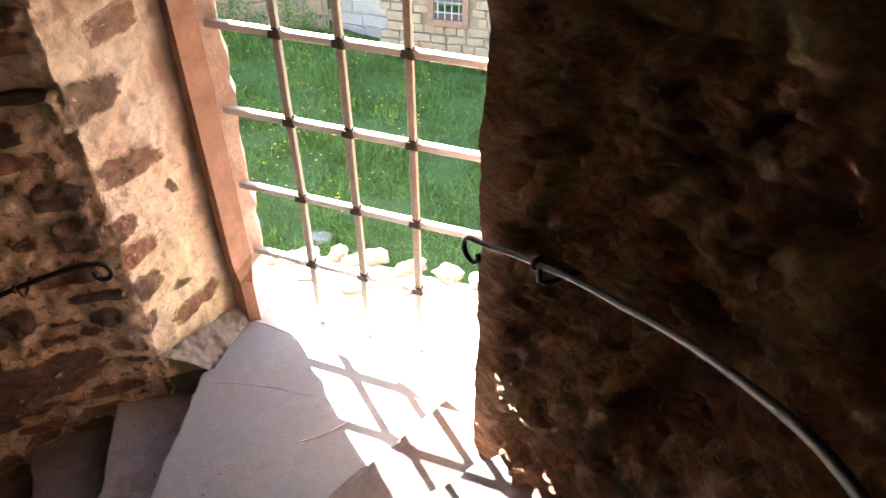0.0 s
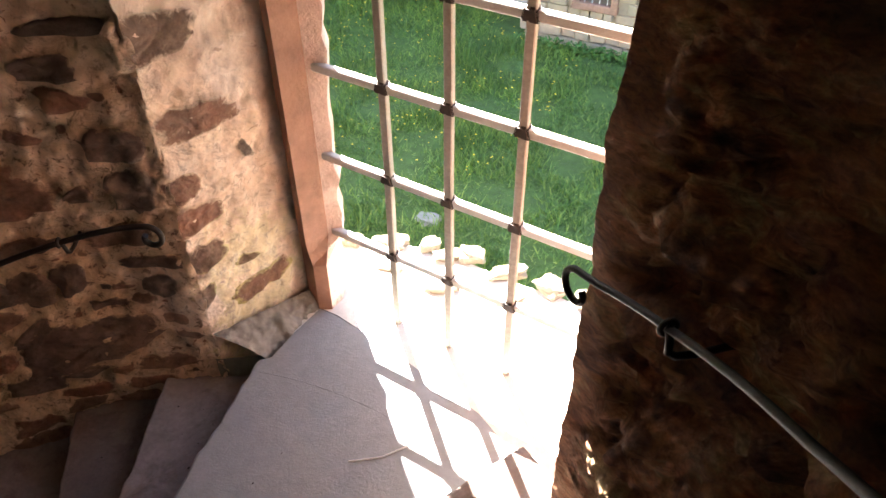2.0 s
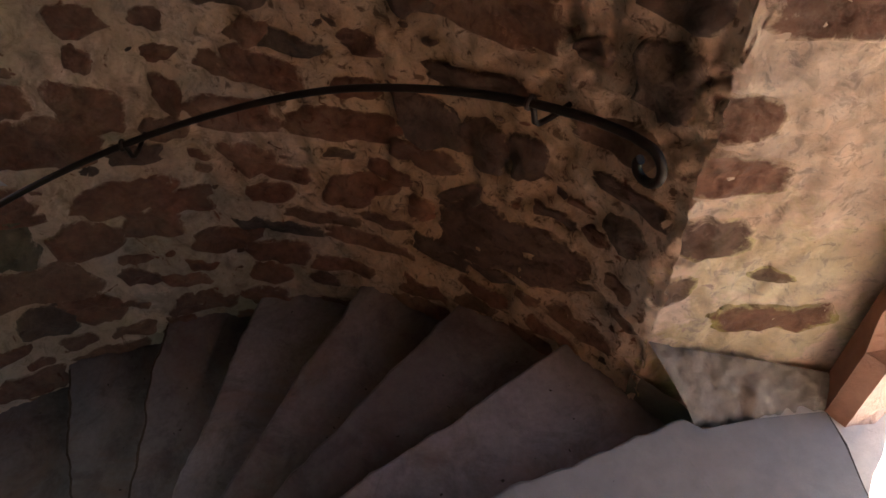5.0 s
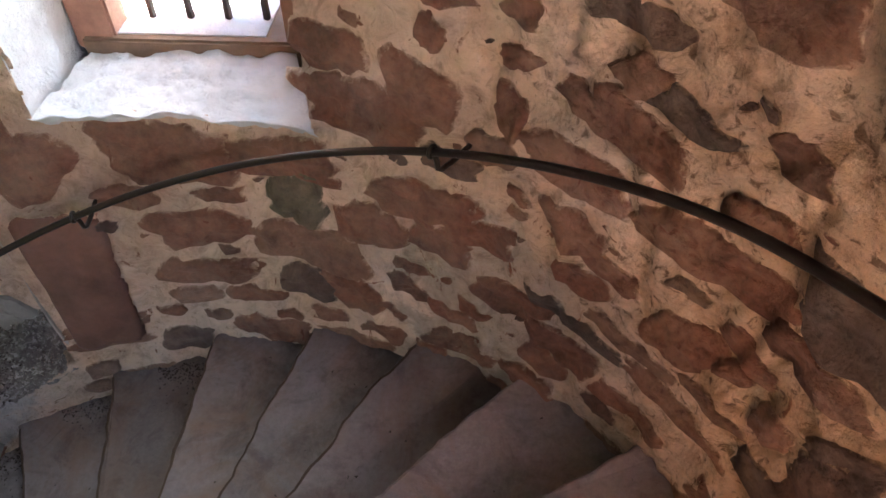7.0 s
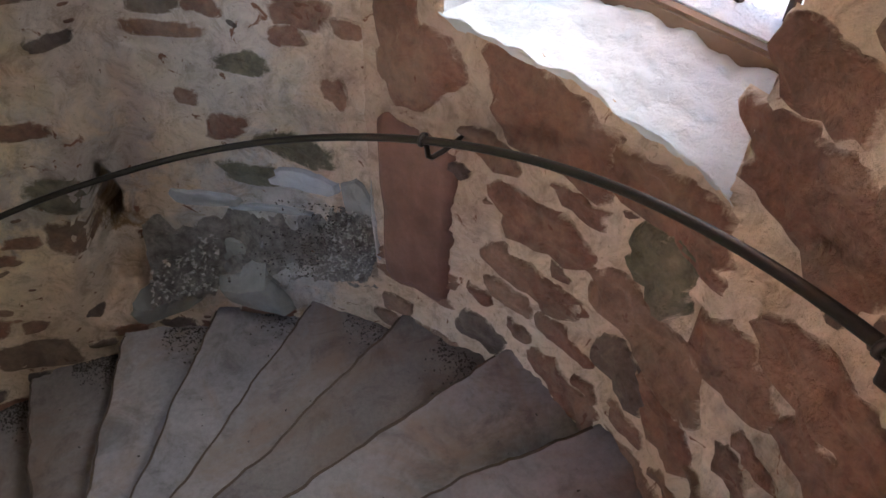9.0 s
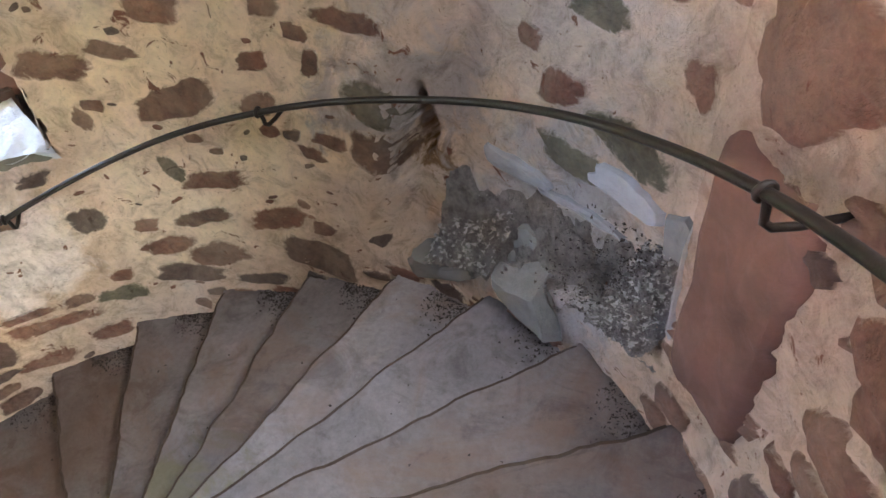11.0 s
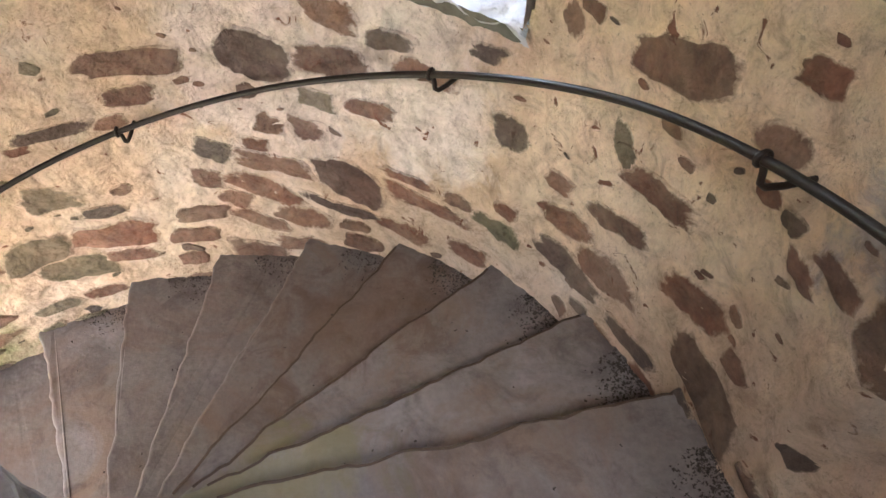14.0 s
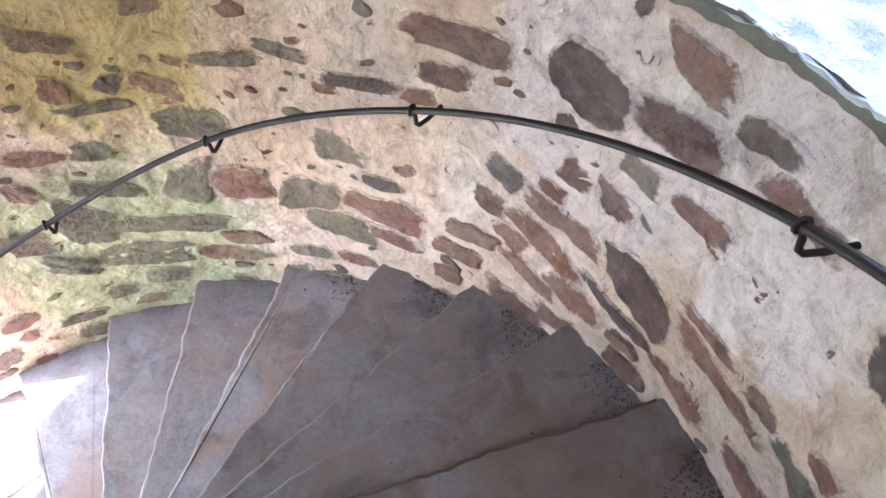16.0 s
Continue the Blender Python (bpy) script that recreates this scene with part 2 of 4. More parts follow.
WHITEWASH = plain("limewash", (0.66, 0.67, 0.68), 0.9, 0.22, 9, 0.9, 0.03)
IRON = plain("wrought_iron", (0.018, 0.012, 0.009), 0.46, 0.4, 60, 0.4, 0.003, 0.0)
IRON.node_tree.nodes["Principled BSDF"].inputs["Specular IOR Level"].default_value = 0.22
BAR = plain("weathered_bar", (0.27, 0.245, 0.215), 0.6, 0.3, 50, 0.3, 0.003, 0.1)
GRASS = plain("meadow_grass", (0.07, 0.13, 0.022), 0.9, 0.45, 5, 0.9, 0.06)
FAR_STONE = plain("old_ashlar", (0.42, 0.31, 0.21), 0.9, 0.3, 4, 0.6, 0.04)
FAR_PALE = plain("pale_limestone", (0.50, 0.48, 0.47), 0.9, 0.25, 4, 0.6, 0.04)


def plaster_build(nt, nodes, links, bsdf):
    """Pinkish lime plaster with ochre blotches over the reveal, lightened for the sun bounced onto it."""
    p = place_of(nt)
    lightened = ramp_node(nt, noise_node(nt, 3.0, 6, 0.65, p, 0.5), ((0.35, (0.82, 0.56, 0.40)), (0.6, (0.90, 0.76, 0.66))))
    col = mix_node(nt, 0.42, mortar_colour(nt, p), lightened)
    links.new(col, bsdf.inputs["Base Color"])
    bsdf.inputs["Roughness"].default_value = 0.93
    mortar_relief(nt, p, bsdf)


PLASTER_SUN = material("sunlit_warm_plaster", plaster_build)
STONE_FACE = plain("dressed_red_stone", (0.145, 0.073, 0.051), 0.88, 0.55, 6, 0.5, 0.02)
BAR_PALE_AND_LIT = plain("pale_and_lit_bar", (0.56, 0.54, 0.51), 0.5, 0.15, 50, 0.2, 0.002, 0.1)
IRON_RUST = plain("rusted_iron", (0.05, 0.035, 0.03), 0.7, 0.4, 60, 0.4, 0.003, 0.3)
FAR_MORTAR = plain("court_mortar", (0.38, 0.30, 0.22), 0.9, 0.25, 6, 0.5, 0.02)
FAR_BROWN = plain("brown_rubble", (0.36, 0.25, 0.17), 0.9, 0.35, 7, 0.6, 0.03)
BOULDER = plain("grey_boulder", (0.24, 0.23, 0.21), 0.9, 0.3, 8, 0.5)
DARK_EDGE = plain("dark_edge_grey", (0.15, 0.14, 0.11), 0.95, 0.4, 20, 0.7, 0.012)
LEAF = plain("leaf_green", (0.07, 0.16, 0.025), 0.6, 0.4, 9, 0.2)


def blade_build(nt, nodes, links, bsdf):
    isle = nodes.new("ShaderNodeNewGeometry").outputs["Random Per Island"]
    tone = ramp_node(nt, isle, ((0.0, (0.05, 0.11, 0.015)), (0.5, (0.10, 0.20, 0.028)), (1.0, (0.20, 0.28, 0.05))))
    wide = ramp_node(nt, noise_node(nt, 0.9, 4, 0.6, place_of(nt)), ((0.35, (0.6, 0.65, 0.6)), (0.65, (1.2, 1.15, 1.0))))
    links.new(mix_node(nt, 1.0, tone, wide, "MULTIPLY"), bsdf.inputs["Base Color"])
    bsdf.inputs["Roughness"].default_value = 0.65


BLADE = material("grass_blade", blade_build)
FLOWER = plain("yellow_petal", (0.75, 0.55, 0.03), 0.6, 0.15, 20, 0.1)
RUBBLE = plain("pale_rubble", (0.30, 0.245, 0.18), 0.9, 0.25, 22, 0.6, 0.015)
FOOTING = plain("grey_mortar", (0.25, 0.23, 0.20), 0.95, 0.35, 24, 0.8, 0.015)
LIME = plain("old_lime_plaster", (0.56, 0.52, 0.47), 0.93, 0.3, 14, 0.8, 0.02)
DEBRIS = plain("crumbled_mortar", (0.34, 0.295, 0.265), 0.95, 0.8, 26, 1.0, 0.05)
SLAB = plain("grey_slab", (0.25, 0.24, 0.22), 0.9, 0.3, 10, 0.7, 0.015)
SLAB_BLUE = plain("bluish_slab", (0.33, 0.325, 0.33), 0.85, 0.25, 14, 0.5, 0.01)
SLAB_PALE = plain("pale_bluish_slab", (0.38, 0.38, 0.395), 0.8, 0.15, 20, 0.4, 0.008)
EARTH = plain("earth_crumb", (0.10, 0.08, 0.068), 0.95, 0.5, 60, 0.3)
NOSING_STRIP = plain("brown_nosing_strip", (0.075, 0.048, 0.032), 0.95, 0.4, 40, 0.4)
DIRT = plain("dirt_crumb", (0.05, 0.038, 0.03), 0.95, 0.4, 60, 0.3)


# ---- building helpers ----
def mesh_object(name, verts, faces, mat, parent=None, smooth=False):
    me = bpy.data.meshes.new(name)
    me.from_pydata([tuple(v) for v in verts], [], faces)
    me.materials.append(mat)
    me.update()
    if smooth:
        me.polygons.foreach_set("use_smooth", [True] * len(me.polygons))
    ob = new(name, me)
    if parent is not None:
        ob.parent = parent
    return ob


def part(name, bm, mat, parent=None, label="", smooth=False):
    me = bpy.data.meshes.new(name)
    bm.to_mesh(me)
    bm.free()
    me.materials.append(mat)
    if smooth:
        me.polygons.foreach_set("use_smooth", [True] * len(me.polygons))
    ob = new(name, me)
    if parent is not None:
        ob.parent = parent
    return tagged(ob, label)


def sheet(name, fn, nu, nv, mat, keep=None, parent=None, flip=False):
    """A surface fn(u, v) over the unit square, drawn as a grid; keep(u, v) leaves cells out."""
    verts = [fn(i / nu, j / nv) for j in range(nv + 1) for i in range(nu + 1)]
    faces = []
    for j in range(nv):
        for i in range(nu):
            if keep is None or keep((i + 0.5) / nu, (j + 0.5) / nv):
                a = j * (nu + 1) + i
                q = (a, a + 1, a + nu + 2, a + nu + 1)
                faces.append(q[::-1] if flip else q)
    return mesh_object(name, verts, faces, mat, parent, True)


def rough(p, amp=1.0):
    """Uneven hand-laid surface, in metres, two sizes of bumps."""
    v = Vector(p)
    return amp * (0.022 * noise.noise(v * 2.6) + 0.014 * noise.noise(v * 7.0 + Vector((5, 1, 2))) + 0.010 * noise.noise(v * 17.0) + 0.006 * noise.noise(v * 34.0))


def smooth01(a, b, x):
    t = min(1.0, max(0.0, (x - a) / (b - a)))
    return t * t * (3 - 2 * t)


# openings in the wall: degrees from, to, height from, to; at the inner and at the outer face
INNER = [(52.0, 106.5, -0.45, 2.75), (184.0, 212.5, 0.16, 1.55), (304.0, 346.0, -1.03, -0.05), (68.0, 114.0, -3.6, -1.15)]
OUTER = [(62.0, 100.0, -0.35, 2.7), (189.8, 209.0, 0.22, 1.5), (309.0, 341.0, -0.95, -0.1), (70.0, 112.0, -3.6, -1.85)]
Z_LOW, Z_TOP = -3.45, 4.4


def ragged(deg, z):
    v = polar(1.9, deg, z)
    return 0.7 * noise.noise(v * 6.0) + 0.45 * noise.noise(v * 15.0)


def is_open(deg, z, gaps):
    d, w = deg % 360, ragged(deg, z) * (0.25 if 40 < deg < 80 else 1.0)
    return any(a - w < d < b + w and lo + 0.02 * w < z < hi for a, b, lo, hi in gaps)


def niche(deg, z):
    """How far the walled-up recess lies behind the wall's face, with the cleft at its side."""
    d = deg % 360
    low = -1.04 - 0.40 * (d - 224) / 33
    edge = 256.0 - 9.6 * (min(max(z, -1.35), -0.55) + 0.91)
    inside = smooth01(221.6, 222.5, d) * min(1.0, max(0.0, (edge + 5.0 - d) / 4.6)) * smooth01(1.5, 1.3, z)
    deep = 0.16 * inside * smooth01(low - 0.05, low + 0.02, z)
    wide = 2.6 * smooth01(-1.22, -1.02, z) * smooth01(-0.66, -0.98, z)
    cleft = 0.16 * smooth01(edge + 2.7 - wide, edge + 3.1 - wide, d) * smooth01(edge + 3.6, edge + 3.2, d) * min(1.0, wide)
    return deep + cleft


def wall_r(deg, z):
    p = polar(RW, deg, z)
    d = (deg + 180) % 360 - 180
    wild = smooth01(51, 44, d) * smooth01(-75, -60, d) * smooth01(-0.2, 0.2, z)
    coarse = smooth01(98, 106, deg % 360) * smooth01(228, 205, deg % 360)
    r = RW + rough(p, 0.85 + 0.35 * coarse + 0.8 * wild) + niche(deg, z)
    if coarse > 0:
        r += coarse * (0.022 * noise.noise(p * 13 + Vector((3, 0, 1))) + 0.020 * abs(noise.noise(p * 22)))
    if wild > 0:
        s = radians(d) * RW
        bed = z + 0.10 * noise.noise(Vector((s * 1.5, z * 1.5, 8)))
        near, cell = noise.voronoi(Vector((s * 3.4, bed * 9.5, 1 + 0.3 * noise.noise(p * 6))))
        r += wild * (0.045 * smooth01(0.16, 0.0, near[1] - near[0]) + 0.075 * noise.noise(cell[0] * 3.3))
        r += wild * (0.06 * abs(noise.noise(Vector((s * 2.2, bed * 7.5, 3)))) - 0.075 * abs(noise.noise(Vector((s * 5.5, bed * 17, 7)))) - 0.05 * abs(noise.noise(Vector((s * 12, bed * 34, 1)))))
    return r


def height(v):
    return Z_LOW + v * (Z_TOP - Z_LOW)


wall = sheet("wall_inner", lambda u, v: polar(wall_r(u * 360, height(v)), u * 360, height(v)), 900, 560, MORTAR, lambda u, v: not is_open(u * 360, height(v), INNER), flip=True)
wall.data.materials.append(RUBBLE_WALL)
for face in wall.data.polygons:
    c = face.center
    way = math.degrees(math.atan2(c.y, c.x)) + 2.0 * noise.noise(c * 5)
    if -72 < way < 53 and c.z > 0.0:
        face.material_index, face.use_smooth = 1, False
tagged(wall, "round stair tower wall of red rubble stone in lime mortar", "wall", kind="structure")
shell = sheet("wall_outer", lambda u, v: polar(RO, u * 360, height(v)), 220, 120, FAR_STONE, lambda u, v: not is_open(u * 360, height(v), OUTER))
tagged(shell, "outer face of the round stone tower", "wall", kind="structure")


def slab_poly(name, pts, z0, z1, mat, parent=None, bevel=0.0, wob=0.0):
    bm = bmesh.new()
    vs = [bm.verts.new((p[0], p[1], z1 + wob * noise.noise(Vector((p[0] * 3, p[1] * 3, z1))))) for p in pts]
    f = bm.faces.new(vs)
    ext = bmesh.ops.extrude_face_region(bm, geom=[f])
    bmesh.ops.translate(bm, vec=(0, 0, z0 - z1), verts=[v for v in ext["geom"] if isinstance(v, bmesh.types.BMVert)])
    bmesh.ops.recalc_face_normals(bm, faces=bm.faces)
    if bevel:
        bmesh.ops.bevel(bm, geom=bm.edges[:], offset=bevel, segments=2, affect="EDGES", profile=0.6)
    return part(name, bm, mat, parent)


# floor and ceiling that close the tower
tagged(slab_poly("floor_base", [polar(RO, a * 6) for a in range(60)], Z_LOW - 0.2, Z_LOW + 0.02, TREAD), "stone floor at the foot of the tower", "floor", kind="structure")
tagged(slab_poly("ceiling", [polar(RO, a * 6) for a in range(60)], Z_TOP, Z_TOP + 0.3, MORTAR), "plastered vault above the stair", "ceiling", kind="structure")

# ---- stair ----
stair = tagged(new("spiral_staircase"), "worn grey-pink stone spiral staircase winding round a newel", "staircase", kind="structure")


def along(k, r, wob=0.0):
    way, z = nosing(k)
    return polar(r, way) + polar(RN + wob, way + 90)


def build_step(k):
    z = nosing(k)[1]
    rise = RISE if k > 0 else RISE_UP
    r_end = RW + 0.10 if k else RW
    rs = [0.02 + (r_end - 0.02) * i / 60 for i in range(61)]
    front = []
    for r in rs:
        w = 0.016 * noise.noise(Vector((r * 4, k * 3.1, 0))) + 0.012 * noise.noise(Vector((r * 11, k * 1.7, 4)))
        w += 0.02 * smooth01(0.12, 0.0, abs(r - 0.9 - 0.3 * noise.noise(Vector((k * 2.3, 0, 9))))) * noise.noise(Vector((k * 5.7, 2, 2)))
        w += 0.007 * noise.noise(Vector((r * 26, k * 2.9, 6))) - 0.022 * max(0.0, noise.noise(Vector((r * 9, k * 4.3, 8))) - 0.35)
        front.append(along(k, r, w))
    back_way = nosing(k - 1)[0]
    a0, a1 = math.degrees(math.atan2(front[-1].y, front[-1].x)), back_way - 4
    span = (a0 - a1) % 360
    arc = [polar(RW + 0.10, a0 - span * i / 10) for i in range(1, 11)]
    back = [polar(r, back_way) + polar(RN - 0.10, back_way + 90) for r in reversed(rs[:-1:6])]
    pts = front + arc + back
    bm = bmesh.new()
    top = [bm.verts.new((p.x, p.y, z + 0.006 * noise.noise(p * 3 + Vector((0, 0, k))))) for p in pts]
    face = bm.faces.new(top)
    ext = bmesh.ops.extrude_face_region(bm, geom=[face])
    low = [v for v in ext["geom"] if isinstance(v, bmesh.types.BMVert)]
    bmesh.ops.translate(bm, vec=(0, 0, -(rise + 0.03)), verts=low)
    bmesh.ops.recalc_face_normals(bm, faces=bm.faces)
    n = len(front)
    edges = [e for e in bm.edges if all(v in top[:n] for v in e.verts)]
    bmesh.ops.bevel(bm, geom=edges, offset=0.013, segments=3, affect="EDGES", profile=0.5)
    ob = part("step", bm, TREAD if k else LANDING, stair)
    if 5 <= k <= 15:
        # thin dark brown strip along the worn nosing
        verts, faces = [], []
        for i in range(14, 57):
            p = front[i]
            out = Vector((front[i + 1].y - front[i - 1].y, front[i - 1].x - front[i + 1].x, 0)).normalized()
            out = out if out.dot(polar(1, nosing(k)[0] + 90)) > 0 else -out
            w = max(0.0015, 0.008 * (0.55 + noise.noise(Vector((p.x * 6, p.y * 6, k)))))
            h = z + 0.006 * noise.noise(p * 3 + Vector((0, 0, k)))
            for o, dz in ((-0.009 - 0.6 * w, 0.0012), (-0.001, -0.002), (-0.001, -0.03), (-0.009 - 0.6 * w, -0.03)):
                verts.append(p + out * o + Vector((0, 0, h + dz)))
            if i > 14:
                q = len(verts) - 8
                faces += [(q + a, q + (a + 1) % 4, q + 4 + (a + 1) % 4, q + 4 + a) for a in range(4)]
        mesh_object("nosing_dirt", verts, faces, NOSING_STRIP, ob)
    return ob


for k in range(-15, 23):
    build_step(k)
bm = bmesh.new()
bmesh.ops.create_cone(bm, cap_ends=True, segments=40, radius1=RN, radius2=RN, depth=Z_TOP - Z_LOW, matrix=Matrix.Translation((0, 0, (Z_TOP + Z_LOW) / 2)))
part("newel", bm, TREAD, stair, smooth=True)

# ---- doorway ----
sill_pts = [polar(RW - 0.04, a) for a in range(98, 47, -2)] + [Vector((1.3, 2.2, 0)), Vector((1.12, 2.72, 0)), Vector((0.86, 2.78, 0)), Vector((0.62, 2.80, 0)), Vector((0.35, 2.86, 0)), Vector((0.1, 2.9, 0)), Vector((-0.15, 2.86, 0)), Vector((-0.40, 2.8, 0)), Vector((-0.34, 2.3, 0))]
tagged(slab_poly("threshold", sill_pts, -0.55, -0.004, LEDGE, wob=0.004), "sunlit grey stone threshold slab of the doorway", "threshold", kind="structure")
landing_pts = [polar(RW - 0.06, a) for a in range(100, 58, -4)] + [Vector((1.02, 1.72, 0)), Vector((0.72, 1.93, 0)), Vector((0.35, 2.07, 0)), Vector((0.04, 2.18, 0)), Vector((-0.12, 2.225, 0)), Vector((-0.255, 2.25, 0)), Vector((-0.29, 2.05, 0))]
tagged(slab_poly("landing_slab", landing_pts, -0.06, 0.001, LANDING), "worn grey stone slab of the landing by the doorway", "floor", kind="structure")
LANDING_CRACK = plain("joint_dirt", (0.06, 0.05, 0.045), 0.95, 0.4, 60, 0.4)


def reveal(name, a, b, z0, z1, mat, label, nu=16, nv=90, amp=1.0, flip=False, bend=0.0):
    """A rough upright face between two points of the plan."""
    a, b = Vector(a), Vector(b)
    n = Vector((b.y - a.y, a.x - b.x, 0)).normalized()

    def fn(u, v):
        p = a.lerp(b, u)
        p.z = z0 + (z1 - z0) * v
        return p + n * (rough(p, amp) + bend * math.sin(u * math.pi))
    return tagged(sheet(name, fn, nu, nv, mat, flip=flip), label, "wall", kind="structure")


PIER_A, PIER_B = polar(RW + 0.015, 107.0), Vector((-0.31, 2.42, 0))
pier = reveal("wall_reveal_left", PIER_A, PIER_B, -0.35, 2.8, PLASTER_SUN, "pale plastered stone reveal of the doorway with red stones", nu=60, nv=240, amp=1.5)
reveal("wall_reveal_right", polar(RW + 0.02, 51.6), (1.13, 2.62, 0), -0.35, 2.8, JAMB, "rough red stone reveal of the doorway", flip=True, amp=0.9)
tagged(slab_poly("door_lintel", [(-0.75, 1.7), (1.45, 1.2), (1.45, 2.75), (-0.75, 2.75)], 2.72, 3.0, JAMB), "stone lintel over the doorway", "lintel", kind="structure")


def build_jamb():
    """Sandstone jamb: chamfered shaft over a plain foot, its outer side broken."""
    bm = bmesh.new()
    rings = []
    for j in range(46):
        z = -0.02 + 2.8 * j / 45
        c = 0.085 * smooth01(0.30, 0.40, z)
        q = 0.5 * noise.noise(Vector((0, 3, z * 5))) + 0.5 * noise.noise(Vector((7, 3, z * 13)))
        e = -0.165 + 0.065 * q + 0.025 * smooth01(0.4, 1.6, z) - 0.02 * smooth01(0.55, 0.2, z)
        ring = [(-0.36, 2.40), (-0.335, 2.285), (-0.255 - 0.25 * c, 2.245), (-0.195 - 0.25 * c, 2.27 + c), (e, 2.36 + c * 0.4), (e - 0.05, 2.50), (-0.385, 2.60), (-0.42, 2.64)]
        rings.append([bm.verts.new((x, y, z)) for x, y in ring])
    for a, b in zip(rings, rings[1:]):
        for i in range(8):
            bm.faces.new((a[i], a[(i + 1) % 8], b[(i + 1) % 8], b[i]))
    bm.faces.new(rings[0])
    bm.faces.new(rings[-1])
    bmesh.ops.recalc_face_normals(bm, faces=bm.faces)
    # Colours carry the light: front face darkened as shaded, broken side lightened as sunlit.
    ob = part("door_jamb", bm, JAMB_FACE_SHADED)
    ob.data.materials.append(JAMB_BROKEN_LIT)
    for f in ob.data.polygons:
        if f.index < 360 and f.index % 8 in (3, 4, 5):
            f.material_index = 1
    return tagged(ob, "pink sandstone door jamb with chamfered edge and plain foot", "door jamb", kind="structure")


build_jamb()


def build_plinth():
    """Lumpy mortar footing at the foot of the reveal."""
    a, b, c = polar(RW - 0.03, 108.5), Vector((-0.325, 1.865, 0)), Vector((-0.24, 2.30, 0))

    def fn(u, v):
        low = b.lerp(c, u) if u > 0 else b.copy()
        top = PIER_A.lerp(Vector((-0.30, 2.36, 0)), u)
        p = low.lerp(top, v)
        p.z = -0.03 + 0.17 * (v ** 0.7) * (1 - 0.45 * u)
        nz = noise.noise(p * 8) * 0.035 + noise.noise(p * 22) * 0.02 + noise.noise(p * 45) * 0.008
        return p + Vector((0.6, -0.4, 0.7)) * nz
    ob = sheet("footing", fn, 70, 34, FOOTING)
    return tagged(ob, "lumpy grey mortar footing beside the landing", "footing", kind="structure")


build_plinth()
# end of the wall below the footing, over the first lower step, set darker than the wall
reveal("wall_reveal_foot", polar(RW + 0.01, 107.5), (-0.335, 1.90, 0), -0.4, -0.02, DARK_EDGE, "rough stone end of the wall beside the steps", nu=10, nv=14)

# ---- iron grille ----
grille = tagged(new("iron_grille"), "weathered wrought iron grille of square bars in the doorway", "grille")


def bar(name, a, b, w, mat, parent):
    a, b = Vector(a), Vector(b)
    bm = bmesh.new()
    bmesh.ops.create_cube(bm, size=1)
    bmesh.ops.scale(bm, vec=(w, w, (b - a).length), verts=bm.verts)
    bmesh.ops.bevel(bm, geom=bm.edges[:], offset=w * 0.12, segments=1, affect="EDGES")
    bm.transform(Matrix.Translation((a + b) / 2) @ (b - a).to_track_quat("Z", "Y").to_matrix().to_4x4())
    return part(name, bm, mat, parent)


def grille_y(x):
    return 2.345 - 0.19 * x


BAR_X, BAR_Z = (0.15, 0.447, 0.752), (0.43, 0.855, 1.28, 1.70, 2.13)
for x in BAR_X:
    for z0, z1 in zip((-0.02,) + BAR_Z, BAR_Z + (2.74,)):
        sway = 0.003 * math.sin(7 * z0 + 9 * x)
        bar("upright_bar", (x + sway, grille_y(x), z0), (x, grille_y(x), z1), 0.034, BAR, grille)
# Cross bars paler than uprights: light on their tops is put into the colour.
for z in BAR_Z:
    bar("cross_bar", (-0.29, grille_y(-0.29), z), (1.2, grille_y(1.2), z), 0.036, BAR_PALE_AND_LIT, grille)


def build_collar(x, z):
    """A forged eye: the upright passes through a swelling of the cross bar."""
    bm = bmesh.new()
    bmesh.ops.create_cube(bm, size=1)
    bmesh.ops.scale(bm, vec=(0.072, 0.052, 0.05), verts=bm.verts)
    for v in bm.verts:
        if v.co.z > 0:
            v.co.x *= 0.62
    bmesh.ops.bevel(bm, geom=bm.edges[:], offset=0.008, segments=2, affect="EDGES")
    bm.transform(Matrix.Translation((x, grille_y(x), z + 0.002)) @ Matrix.Rotation(math.atan(-0.19), 4, "Z"))
    return part("bar_collar", bm, IRON_RUST, grille, "dark rusted collar")


for x in BAR_X:
    for z in BAR_Z:
        build_collar(x, z)

# ---- handrails ----
def tube(name, pts, r, mat, parent):
    cu = bpy.data.curves.new(name, "CURVE")
    cu.dimensions, cu.bevel_depth, cu.bevel_resolution, cu.use_fill_caps = "3D", r, 4, True
    sp = cu.splines.new("POLY")
    sp.points.add(len(pts) - 1)
    for q, p in zip(sp.points, pts):
        q.co = (*p, 1)
    tmp = bpy.data.objects.new(name, cu)
    me = bpy.data.meshes.new_from_object(tmp)
    bpy.data.objects.remove(tmp)
    me.materials.append(mat)
    me.polygons.foreach_set("use_smooth", [True] * len(me.polygons))
    ob = new(name, me)
    ob.parent = parent
    return ob


RAIL_R = 1.72
RAIL_T = ((109.5, 122, 142, 186.5, 222, 252, 287, 320, 346, 370, 381, 407, 450), (0.905, 0.815, 0.645, 0.14, -0.27, -0.60, -0.93, -1.30, -1.58, -1.84, -1.97, -2.36, -2.9))


UP_T = ((-130, 4.3, 12.1, 18.6, 25.8, 37.4, 47.5), (4.17, 2.162, 2.02, 1.908, 1.787, 1.632, 1.512))


